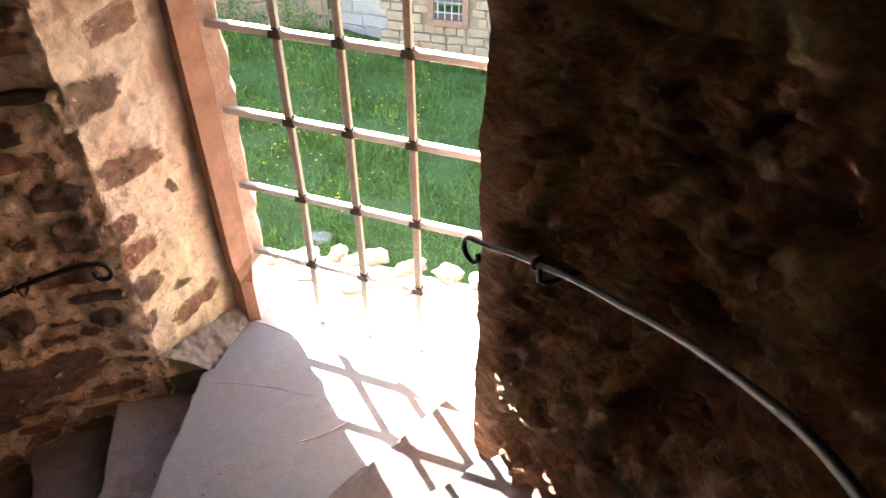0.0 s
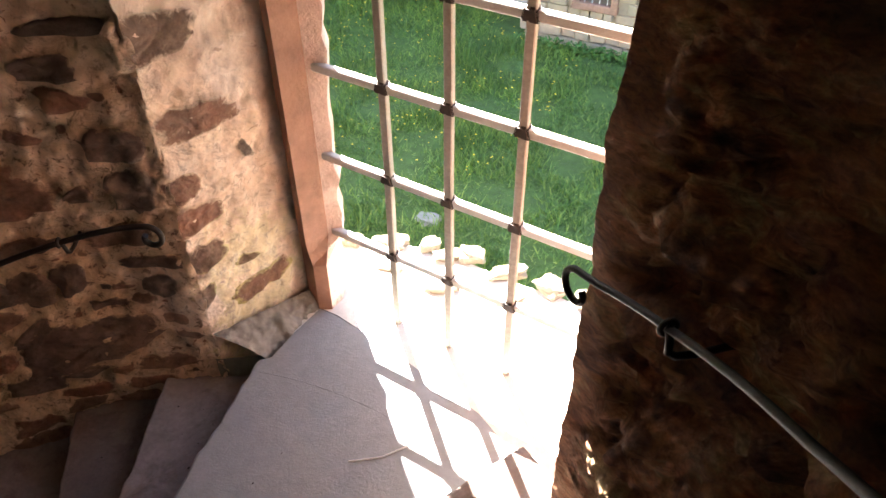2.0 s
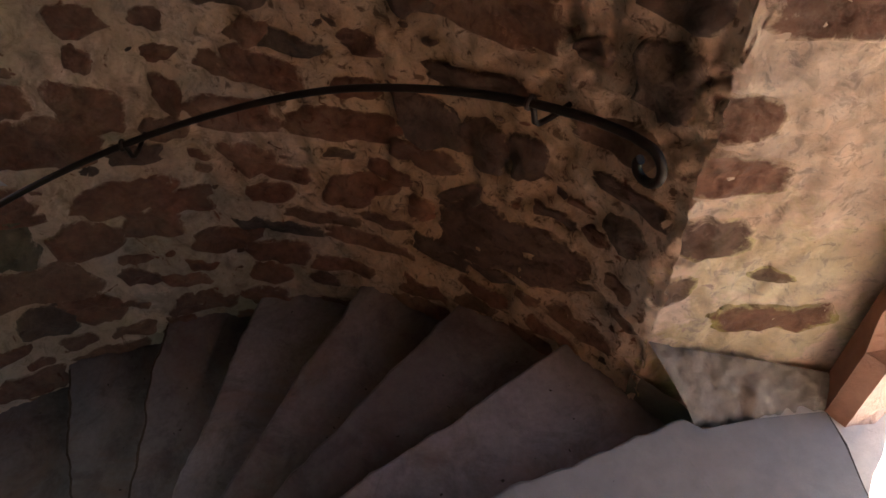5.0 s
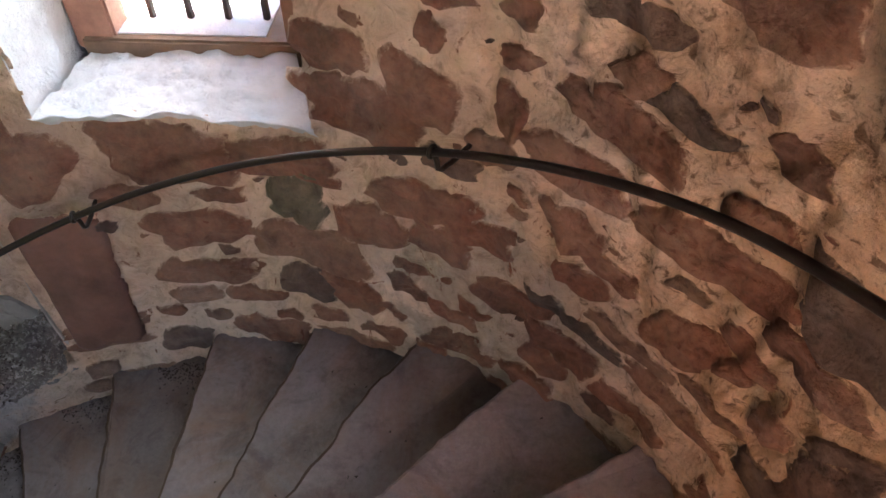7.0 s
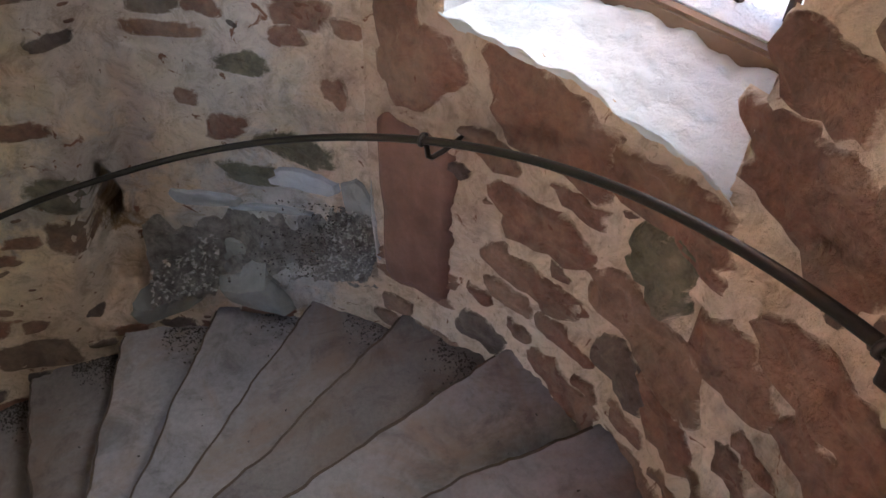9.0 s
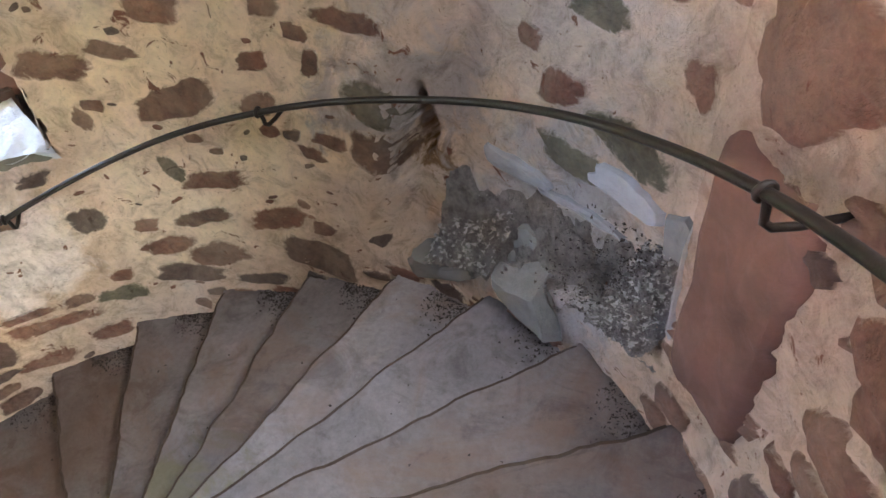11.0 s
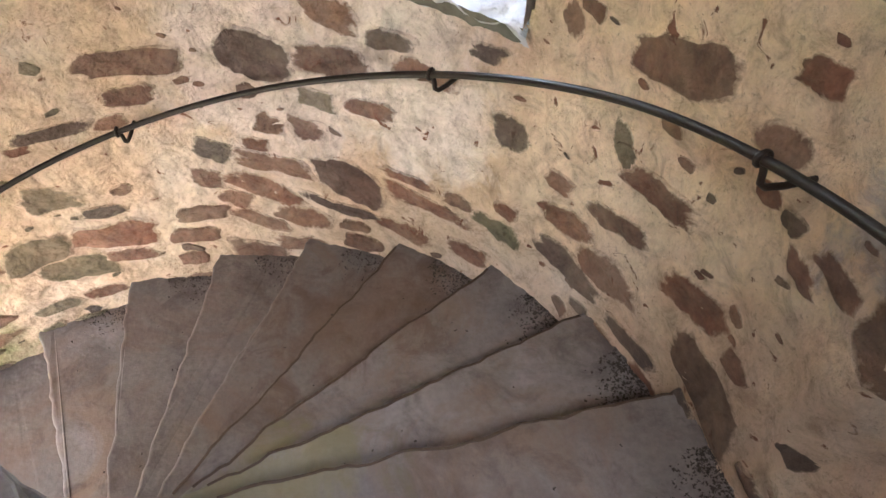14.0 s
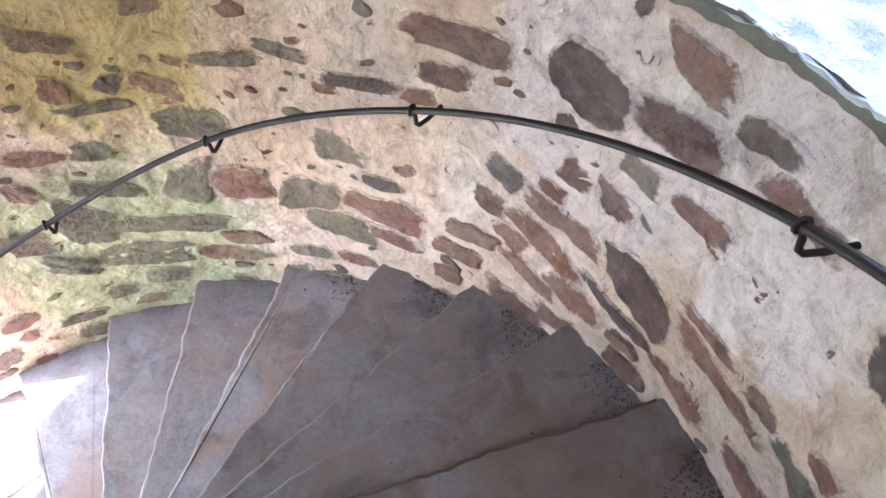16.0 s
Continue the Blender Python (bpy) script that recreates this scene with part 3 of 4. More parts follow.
def rail_z(a):
    w = [math.exp(-(((a + s) - a) / 5.0) ** 2) for s in range(-12, 13)]
    return sum(wi * float(np.interp(a + s, *RAIL_T)) for wi, s in zip(w, range(-12, 13))) / sum(w)


def scroll(deg, z, side, slope):
    """The curled end of a rail: it bends over, down and back."""
    pts = []
    for i in range(25):
        t = i / 24
        rad = 0.055 * (1 - 0.62 * t)
        ang = math.radians(90 - 300 * t)
        dx = side * (0.035 + rad * math.cos(ang))
        dz = rad * math.sin(ang) - 0.055
        pts.append(polar(RAIL_R, deg - math.degrees(dx / RAIL_R), z + dz))
    return pts


def bracket(parent, deg, z):
    """A forged hook: an eye round the rail, a stem down, a foot bent back into the wall."""
    c = polar(RAIL_R, deg, z)
    out, tan = polar(1, deg), polar(1, deg + 90)
    stem = [c + tan * 0.005 + Vector((0, 0, 0.015)), c - tan * 0.009 + Vector((0, 0, -0.022)), c - tan * 0.013 + Vector((0, 0, -0.048)), c - tan * 0.015 + out * 0.016 + Vector((0, 0, -0.062)),
            c - tan * 0.018 + out * 0.06 + Vector((0, 0, -0.066)), c - tan * 0.022 + out * 0.15 + Vector((0, 0, -0.062))]
    br = tube("bracket", stem, 0.0082, IRON, parent)
    ring = [c + tan * 0.005 + (out * math.cos(i * math.pi / 6) + Vector((0, 0, math.sin(i * math.pi / 6)))) * 0.0165 for i in range(13)]
    tube("eye", ring, 0.0065, IRON, br)


rail = tagged(new("handrail"), "black wrought iron handrail with a curled end", "handrail", "handrails on the tower wall")
tube("rail", list(reversed(scroll(109.5, rail_z(109.5), 1, 0))) + [polar(RAIL_R, a * 0.5, rail_z(a * 0.5)) for a in range(220, 900, 3)], 0.012, IRON, rail)
for a in (120, 168, 211, 274, 312, 355.5, 384, 408):
    bracket(rail, a, rail_z(a))
rail_up = tagged(new("handrail"), "black wrought iron handrail with a scrolled end by the doorway", "handrail", "handrails on the tower wall")
up_z = lambda a: float(np.interp(a, *UP_T))  # noqa: E731
tube("rail", list(reversed(scroll(47.0, up_z(47.5), -1, 0))) + [polar(RAIL_R, a, up_z(a)) for a in range(46, -130, -2)], 0.0088, IRON, rail_up)
for a in (38, -8, -52, -95):
    bracket(rail_up, a, up_z(a))


# ---- windows ----
def window_parts(name, ring, z_in, z_lip, z_top, bars, mat, sill_mat, label):
    """A splayed opening: sloping sill, two cheeks, a head, a stone frame and iron bars. ring: inner from, inner to, frame from, frame to."""
    a0, a1, b0, b1 = ring
    rf = 2.22
    win = tagged(new(name), label, "window", kind="structure")

    def sill(u, v):
        v = max(0.0, v * 1.05 - 0.05) if v > 0 else -1.0
        p = polar(RW - 0.012, a0 - 0.3 + (a1 - a0 + 0.6) * u, z_in).lerp(polar(rf, b0 + (b1 - b0) * u, z_lip), max(0.0, v))
        if v < 0:
            p += Vector((0, 0, -0.05 - 0.02 * noise.noise(p * 5))) + polar(0.03, a0 + (a1 - a0) * u)
        return p + Vector((0, 0, 0.018 * noise.noise(p * 6) + 0.02 * noise.noise(p * 15) + 0.011 * abs(noise.noise(p * 30))))
    sheet("window_sill", sill, 70, 40, sill_mat, parent=win)
    for a, b, flip in ((a0, b0, False), (a1, b1, True)):
        def cheek(u, v, a=a, b=b):
            p = polar(RW, a, 0).lerp(polar(RO, b, 0), u)
            p.z = z_in - 0.03 + (z_top - z_in + 0.06) * v
            return p + polar(1, a + 90) * rough(p, 0.8)
        sheet("cheek", cheek, 14, 40, sill_mat if flip and bars else mat, parent=win, flip=flip)

    def headf(u, v):
        p = polar(RW, a0 + (a1 - a0) * u, z_top).lerp(polar(RO, b0 + (b1 - b0) * u, z_top - 0.05), v)
        return p
    sheet("head", headf, 16, 8, mat, parent=win)
    # stone frame
    f0, f1 = polar(rf, b0, 0), polar(rf, b1, 0)
    mid = (b0 + b1) / 2
    out, tan = polar(1, mid), polar(1, mid + 90)
    dist, half = f0.dot(out), abs(f0.dot(tan))

    def box(nm, t0, t1, d0, d1, z0, z1, m):
        bm = bmesh.new()
        bmesh.ops.create_cube(bm, size=1)
        for v in bm.verts:
            t = t0 if v.co.x < 0 else t1
            d = d0 if v.co.y < 0 else d1
            v.co = tan * t + out * d + Vector((0, 0, z0 if v.co.z < 0 else z1))
        bmesh.ops.recalc_face_normals(bm, faces=bm.faces)
        bmesh.ops.bevel(bm, geom=bm.edges[:], offset=0.01, segments=2, affect="EDGES")
        return part(nm, bm, m, win)
    # Frame sill in a duller brown: its shadow is put into the colour.
    box("frame_sill", -half - 0.02, half + 0.02, dist, dist + 0.36, z_lip - 0.1, z_lip + 0.05, FRAME_SHADED)
    # White top: the sky light on the sill is put into the colour.
    box("outer_sill", -half + 0.10, half - 0.03, dist + 0.03, dist + 0.40, z_lip + 0.02, z_lip + 0.056, sill_mat)
    box("frame_jamb", -half - 0.05, -half + 0.035, dist + 0.02, dist + 0.35, z_lip, z_top, JAMB)
    box("frame_jamb", half - 0.10, half + 0.05, dist + 0.02, dist + 0.35, z_lip, z_top, JAMB)
    for i in range(bars):
        t = -half + 0.06 + (2 * half - 0.18) * (i + 0.5) / bars
        p = tan * t + out * (dist + 0.16)
        bar("window_bar", p + Vector((0, 0, z_lip + 0.05)), p + Vector((0, 0, z_top + 0.02)), 0.022, IRON_RUST, win)
    return win


window_light("sky_light_window", polar(2.5, 325, -0.5), polar(0.6, 325, -1.6), 1.0, 0.7, 0.2)
window_light("sky_light_slit", polar(1.95, 198.5, 1.08), polar(1.2, 282, -1.6), 0.6, 0.7, 0.17, spread=95)
window_light("sky_light_exit", (-0.02, 2.02, -1.8), (1.15, 0.30, -2.95), 1.0, 0.6, 0.32, spread=110)
window_parts("window_1", (184.0, 212.5, 189.8, 209.0), 0.17, 0.19, 1.55, 4, MORTAR, WHITEWASH, "barred window with a whitewashed splayed sill")
window_parts("window_2", (304.0, 346.0, 309.0, 341.0), -1.03, -0.97, -0.05, 0, MORTAR, WHITEWASH, "window with a bright whitewashed splayed sill")
# grey lip under the second sill, its shadow line put into the dark colour
tagged(sheet("trim_sill_lip", lambda u, v: polar(wall_r(304.5 + 41 * u, -1.04) - 0.012 + 0.006 * noise.noise(Vector((u * 30, v * 3, 0))), 304.5 + 41 * u, -1.025 - v * (0.045 + 0.015 * noise.noise(Vector((u * 25, 0, 0))))), 90, 3, DARK_EDGE, flip=True), "grey lip under the window sill, darkened for its shadow line", "trim", kind="structure")
# low exit cheeks
reveal("wall_exit_left", polar(RW, 113.5), polar(RO, 112, 0), Z_LOW, -1.15, MORTAR, "rough stone cheek of the exit at the foot of the stair", nv=40)
reveal("wall_exit_right", polar(RW, 68.5), polar(RO, 70, 0), Z_LOW, -1.15, MORTAR, "rough stone cheek of the exit at the foot of the stair", nv=40, flip=True)

# ---- courtyard ----
GROUND = -3.4


def ground_pt(u, v):
    r = RO - 0.02 + 70 * v ** 2.2
    p = polar(r, u * 360)
    west = smooth01(-2.5, -9, p.x) * smooth01(9, 4, p.y)
    p.z = GROUND + 1.6 * west + 0.06 * noise.noise(p * 0.5) + 0.5 * smooth01(10, 14, p.y) * smooth01(-1.5, -6, p.x)
    return p


tagged(sheet("ground", ground_pt, 120, 80, GRASS, flip=True), "green courtyard meadow with yellow flowers", "grass", kind="structure")


def unit_block():
    bm = bmesh.new()
    bmesh.ops.create_cube(bm, size=1)
    bmesh.ops.bevel(bm, geom=bm.edges[:], offset=0.09, segments=1, affect="EDGES")
    me = bpy.data.meshes.new("block")
    bm.to_mesh(me)
    bm.free()
    return me


BLOCK = unit_block()


def masonry(name, a, b, z0, z1, mats, label, course=0.26, length=0.45, seed=1, gap=None, thick=0.6):
    """A wall between two points of the plan, faced with laid stones. gap: an opening (from, to, low, high) along it."""
    rng = random.Random(seed)
    a, b = Vector((*a, 0)), Vector((*b, 0))
    along_w = (b - a).normalized()
    back = Vector((-along_w.y, along_w.x, 0))
    total = (b - a).length
    core = tagged(new(name), label, "wall", kind="structure")
    spans = [(0, total, z0, z1)] if gap is None else [(0, gap[0], z0, z1), (gap[1], total, z0, z1), (gap[0], gap[1], z0, gap[2]), (gap[0], gap[1], gap[3], z1)]
    for s0, s1, lo, hi in spans:
        p, q = a + along_w * s0, a + along_w * s1
        slab_poly("wall_core", [p + back * 0.05, q + back * 0.05, q + back * thick, p + back * thick], lo, hi, mats[0], core)
    if BLOCK.materials.find(mats[1].name) < 0 and not BLOCK.materials:
        BLOCK.materials.append(mats[1])
    z = z0
    while z < z1 - 0.05:
        h = course * rng.uniform(0.75, 1.25)
        s = rng.uniform(-0.2, 0)
        while s < total:
            w = length * rng.uniform(0.6, 1.5)
            m0, m1, mz = s, min(total, s + w), z + h / 2
            blocked = gap is not None and m1 > gap[0] and m0 < gap[1] and gap[2] - h / 2 < mz < gap[3] + h / 2
            if not blocked and m1 - m0 > 0.08:
                ob = bpy.data.objects.new("stone", BLOCK)
                scene.collection.objects.link(ob)
                ob.parent = core
                c = a + along_w * ((m0 + m1) / 2) + back * (0.06 + rng.uniform(-0.04, 0.03)) + Vector((0, 0, mz))
                turn = math.atan2(along_w.y, along_w.x)
                ob.matrix_basis = Matrix.LocRotScale(c, Euler((rng.uniform(-0.05, 0.05), rng.uniform(-0.05, 0.05), turn + rng.uniform(-0.06, 0.06))), (m1 - m0 - 0.025, 0.16, h - 0.025))
                if mats[1] is not BLOCK.materials[0]:
                    ob.material_slots[0].link = "OBJECT"
                    ob.material_slots[0].material = mats[1]
            s += w
        z += h
    return core


masonry("wall_court_north", (-2.3, 13.4), (2.5, 12.9), GROUND, 1.2, (FAR_MORTAR, FAR_STONE), "ruined courtyard wall of brown stone with a barred window", 0.2, 0.32, 3, (0.93, 1.65, GROUND + 0.85, GROUND + 2.25))
masonry("wall_court_pier", (-3.75, 14.3), (-2.3, 14.1), GROUND, 2.0, (FAR_PALE, FAR_PALE), "pale weathered ashlar wall in the courtyard", 0.3, 0.6, 5)
masonry("wall_court_west", (-9.0, 12.3), (-3.75, 14.0), GROUND, -0.55, (FAR_MORTAR, FAR_BROWN), "broken courtyard wall of rough brown stone", 0.3, 0.45, 7)
# Raised to 9.4 so its shadow covers the courtyard; the top is unseen.
masonry("wall_court_back", (-12.0, 16.5), (3.0, 16.5), GROUND, 9.4, (FAR_MORTAR, FAR_STONE), "castle wall behind the courtyard, raised to shade the grass", 0.9, 1.6, 9)
court_window = tagged(new("court_window"), "stone-framed courtyard window with a white lattice grille", "window", kind="structure")
wa, wd = Vector((-2.3, 13.4, 0)), Vector((4.8, -0.5, 0)).normalized()
for s in (0.93, 1.65):
    p = wa + wd * s
    bar("frame_jamb", (p.x, p.y, GROUND + 0.8), (p.x, p.y, GROUND + 2.3), 0.13, JAMB, court_window)
for z in (0.85, 2.25):
    p, q = wa + wd * 0.85, wa + wd * 1.73
    bar("frame_sill", (p.x, p.y, GROUND + z), (q.x, q.y, GROUND + z), 0.14, JAMB, court_window)
for i in range(1, 5):
    p = wa + wd * (0.93 + 0.72 * i / 5)
    bar("lattice_bar", (p.x, p.y + 0.03, GROUND + 0.9), (p.x, p.y + 0.03, GROUND + 2.2), 0.022, BAR_PALE_AND_LIT, court_window)
for i in range(1, 7):
    p, q = wa + wd * 0.95, wa + wd * 1.63
    z = GROUND + 0.85 + 1.4 * i / 7
    bar("lattice_bar", (p.x, p.y + 0.03, z), (q.x, q.y + 0.03, z), 0.022, BAR_PALE_AND_LIT, court_window)


def leaves(name, spots, n, size, mat, label, cat, seed, kind=""):
    """Loose leaves in uneven clumps. spots: centre and radii of each clump."""
    rng = random.Random(seed)
    verts, faces = [], []
    for i in range(n):
        c, r = spots[rng.randrange(len(spots))]
        d = Vector((rng.gauss(0, 1), rng.gauss(0, 1), rng.gauss(0, 1))).normalized() * rng.uniform(0.35, 1) ** 0.6
        p = Vector(c) + Vector((d.x * r[0], d.y * r[1], d.z * r[2]))
        u = Vector((rng.gauss(0, 1), rng.gauss(0, 1), rng.gauss(0, 0.6))).normalized() * size * rng.uniform(0.6, 1.4)
        w = u.cross(Vector((rng.gauss(0, 1), rng.gauss(0, 1), rng.gauss(0, 1)))).normalized() * size * 0.45
        k = len(verts)
        verts += [p - u, p + w, p + u, p - w]
        faces.append((k, k + 1, k + 2, k + 3))
    return tagged(mesh_object(name, verts, faces, mat), label, cat, kind=kind)


def build_tree(x, y, base, tall, spread, seed):
    rng = random.Random(seed)
    tree = tagged(new("tree"), "leafy green deciduous tree on the grass outside", "tree", "trees outside the tower")
    tree.location = (x, y, base)
    bm = bmesh.new()
    bmesh.ops.create_cone(bm, cap_ends=True, segments=10, radius1=0.16, radius2=0.05, depth=tall * 0.8, matrix=Matrix.Translation((0, 0, tall * 0.4)))
    part("trunk", bm, FAR_BROWN, tree, smooth=True)
    spots = []
    for i in range(14):
        a, h = rng.uniform(0, 6.28), rng.uniform(0.4, 1.0) * tall
        rr = spread * rng.uniform(0.2, 0.75) * (1.2 - 0.6 * h / tall)
        c = Vector((rr * math.cos(a), rr * math.sin(a), h))
        spots.append((c, (spread * 0.35, spread * 0.35, spread * 0.28)))
        d = c - Vector((0, 0, h * 0.55))
        bm = bmesh.new()
        bmesh.ops.create_cone(bm, cap_ends=True, segments=6, radius1=0.05, radius2=0.015, depth=d.length, matrix=Matrix.Translation(Vector((0, 0, h * 0.55)) + d / 2) @ d.to_track_quat("Z", "Y").to_matrix().to_4x4())
        part("limb", bm, FAR_BROWN, tree)
    crown = leaves("crown", spots, 5200, 0.10, LEAF, "", "", seed)
    crown.parent = tree


# Foliage stands outside window_1; these three are made tall to block low sky.
build_tree(-6.6, -0.1, -2.5, 7.2, 2.3, 4)
build_tree(-6.4, -3.9, -2.5, 7.6, 2.3, 6)
build_tree(-9.8, -1.9, -2.0, 6.4, 2.2, 14)
build_tree(5.4, -3.9, -3.4, 4.6, 2.2, 8)
build_tree(-1.3, 17.9, -3.4, 5.0, 2.2, 9)


def build_grass():
    rng = random.Random(11)
    verts, faces = [], []
    for i in range(110000):
        x, y = rng.uniform(-8.5, 2.2), rng.uniform(3.2, 14.0)
        tuft = noise.noise(Vector((x * 1.3, y * 1.3, 0)))
        if tuft < rng.uniform(-0.6, 0.3):
            continue
        z = GROUND + 0.06 * noise.noise(Vector((x, y, 0)) * 0.5) + 0.5 * smooth01(10, 14, y) * smooth01(-1.5, -6, x) - 0.02
        h = rng.uniform(0.05, 0.16) * (1 + tuft)
        a = rng.uniform(0, 6.28)
        d = Vector((math.cos(a), math.sin(a), 0)) * 0.014
        tip = Vector((rng.gauss(0, 0.08), rng.gauss(0, 0.08), h))
        p, k = Vector((x, y, z)), len(verts)
        verts += [p - d, p + d, p + tip]
        faces.append((k, k + 1, k + 2))
    tagged(mesh_object("grass", verts, faces, BLADE), "uneven green grass blades of the courtyard", "grass", kind="stuff")
    verts, faces = [], []
    for i in range(900):
        x, y = rng.uniform(-7.5, -1.0), rng.uniform(8.0, 13.4)
        if noise.noise(Vector((x * 0.8, y * 0.8, 3))) < rng.uniform(-0.25, 0.35):
            continue
        p = Vector((x, y, GROUND + 0.14 + 0.5 * smooth01(10, 14, y) * smooth01(-1.5, -6, x) + rng.uniform(0, 0.1)))
        k, s = len(verts), rng.uniform(0.012, 0.024)
        verts += [p + Vector((s, 0, 0)), p + Vector((0, s, 0.01)), p - Vector((s, 0, 0)), p - Vector((0, s, -0.01))]
        faces.append((k, k + 1, k + 2, k + 3))
    tagged(mesh_object("flowers", verts, faces, FLOWER), "yellow meadow flowers scattered in the grass", "flowers", kind="stuff")


build_grass()
leaves("ivy", [(Vector((-3.9 - 0.35 * i, 13.55 - 0.1 * i, GROUND + 0.5 + 0.25 * (i % 3))), (0.35, 0.15, 0.4)) for i in range(10)] + [(Vector((-2.2 + 0.5 * i, 13.1 - 0.05 * i, GROUND + 0.12)), (0.3, 0.12, 0.15)) for i in range(5)], 2200, 0.045, LEAF, "green weeds and ivy along the wall's foot", "ivy", 21, "stuff")


# ---- broken stones on the outer ledge ----
def rock(x, y, z, sx, sy, sz, seed, mat, label, turn=0.0):
    bm = bmesh.new()
    bmesh.ops.create_icosphere(bm, subdivisions=3, radius=1)
    off = Vector((seed * 3.1, seed * 1.7, 0))
    for v in bm.verts:
        n = v.co.normalized()
        m = max(abs(n.x), abs(n.y), abs(n.z))
        f = (1 / m) ** 0.5 * (1 + 0.42 * noise.noise(n * 1.3 + off) + 0.16 * noise.noise(n * 3.2 + off) + 0.05 * noise.noise(n * 9 + off))
        v.co = Vector((n.x * sx, n.y * sy, n.z * sz)) * f
    bm.transform(Matrix.Translation((x, y, z)) @ Matrix.Rotation(turn, 4, "Z"))
    return tagged(part("rubble_stone", bm, mat), label, "stone", "broken stones on the ledge")


rng = random.Random(5)
for i, (x, y, sx, sy, sz) in enumerate([(-0.36, 2.78, 0.09, 0.06, 0.05), (-0.14, 2.84, 0.12, 0.07, 0.05), (0.08, 2.90, 0.07, 0.06, 0.05), (0.20, 2.86, 0.10, 0.05, 0.035), (0.33, 2.91, 0.08, 0.07, 0.06), (0.55, 2.85, 0.13, 0.06, 0.04),
                                        (0.80, 2.82, 0.10, 0.08, 0.05), (1.0, 2.78, 0.09, 0.07, 0.05), (0.27, 2.62, 0.11, 0.05, 0.03), (-0.05, 2.66, 0.09, 0.03, 0.018), (0.62, 2.66, 0.10, 0.03, 0.015)]):
    rock(x, y, sz * 0.35, sx * 0.8, sy * 0.8, sz * 0.7, i + 1, RUBBLE, "pale broken stone lying on the ruined ledge", rng.uniform(-0.6, 0.6))
for i, (x, y, s) in enumerate([(-1.8, 7.15, 0.16), (-1.2, 6.1, 0.13), (-0.7, 6.0, 0.10)]):
    rock(x, y, GROUND + s * 0.2, s, s * 0.8, s * 0.35, i + 30, BOULDER, "grey boulder half sunk in the grass")

# a small white stick on the landing
tagged(tube("stick", [Vector((0.30, 1.50, 0.004)), Vector((0.42, 1.57, 0.005)), Vector((0.50, 1.66, 0.006))], 0.0035, WHITEWASH, None), "thin pale broken stick lying on the landing", "stick")
# joint between landing slabs
tagged(tube("joint", [Vector((-0.255, 2.248, -0.002)), Vector((-0.15, 2.235, -0.001)), Vector((-0.04, 2.2, -0.002)), Vector((0.04, 2.18, -0.002))], 0.0035, LANDING_CRACK, None), "dark open joint in the landing slab", "joint", kind="structure")

# ---- stones of the wall ----
# the larger stones of the wall: degrees, height, length, width, slope, kind (0 red, 1 grey-green, 2 dark)
STONES_A = [
    (145.2, 0.99, 0.24, 0.14, 9, 0), (136.2, 0.97, 0.17, 0.18, -1, 2), (128, 0.98, 0.36, 0.19, -4, 0), (111.7, 1.16, 0.2, 0.13, 7, 2),
    (111.5, 0.95, 0.16, 0.15, -11, 2), (118, 0.94, 0.09, 0.06, -11, 2), (148.5, 0.68, 0.17, 0.06, 10, 2), (134, 0.5, 0.24, 0.13, 4, 2),
    (127.8, 0.49, 0.16, 0.15, 2, 2), (123.2, 0.52, 0.12, 0.13, -4, 2), (134.8, 0.36, 0.23, 0.08, 1, 0), (144.4, 0.4, 0.36, 0.11, -2, 0),
    (152.2, 0.57, 0.25, 0.11, 16, 0), (123.2, 0.14, 0.53, 0.23, -6, 2), (128.9, 0.7, 0.33, 0.06, -8, 2), (153.1, 0.71, 0.09, 0.11, 33, 0),
]
STONES_B = [
    (215.5, -0.03, 0.19, 0.26, 60, 0), (215.8, -0.63, 0.66, 0.24, -89, 3), (200.6, 0.0, 0.40, 0.22, 2, 0), (188.1, 0.02, 0.34, 0.14, -6, 0), (217.8, 0.13, 0.50, 0.13, 80, 0),
    (187.3, -0.15, 0.18, 0.2, -11, 1), (178.6, -0.2, 0.25, 0.17, -1, 0), (170.1, -0.14, 0.21, 0.13, 6, 0), (199, -0.33, 0.35, 0.13, -5, 0),
    (187.1, -0.38, 0.37, 0.17, -1, 0), (200.8, -0.58, 0.35, 0.13, -3, 0), (187.9, -0.59, 0.22, 0.17, -11, 2), (203, -0.74, 0.19, 0.1, -2, 0),
    (194.2, -0.94, 0.28, 0.13, 5, 0), (206.5, -1.04, 0.18, 0.13, 11, 2), (181.6, -0.56, 0.19, 0.18, -3, 1), (181, 0.48, 0.2, 0.12, 0, 0),
]
STONES_C = [
    (178.7, 0.29, 0.33, 0.18, -10, 0), (172.1, 0.42, 0.21, 0.16, 17, 0), (163, 0.62, 0.1, 0.05, -12, 0), (172.2, 0.01, 0.38, 0.13, -11, 0),
    (156.4, 0.39, 0.29, 0.12, 2, 0), (156.9, 0.57, 0.16, 0.06, 17, 0), (144.2, 0.11, 0.17, 0.13, -2, 0), (135.4, 0.11, 0.1, 0.1, -1, 0),
    (155.8, 0.19, 0.19, 0.1, -3, 1), (130.2, 0.24, 0.18, 0.08, -41, 2), (165.7, -0.03, 0.21, 0.11, 0, 0), (161.9, -0.25, 0.23, 0.11, -1, 1),
    (155.6, -0.3, 0.25, 0.11, -2, 0), (151.9, 0.14, 0.17, 0.07, 13, 1), (163.6, 0.45, 0.13, 0.1, 53, 0), (171.2, 0.6, 0.08, 0.08, 33, 0),
]
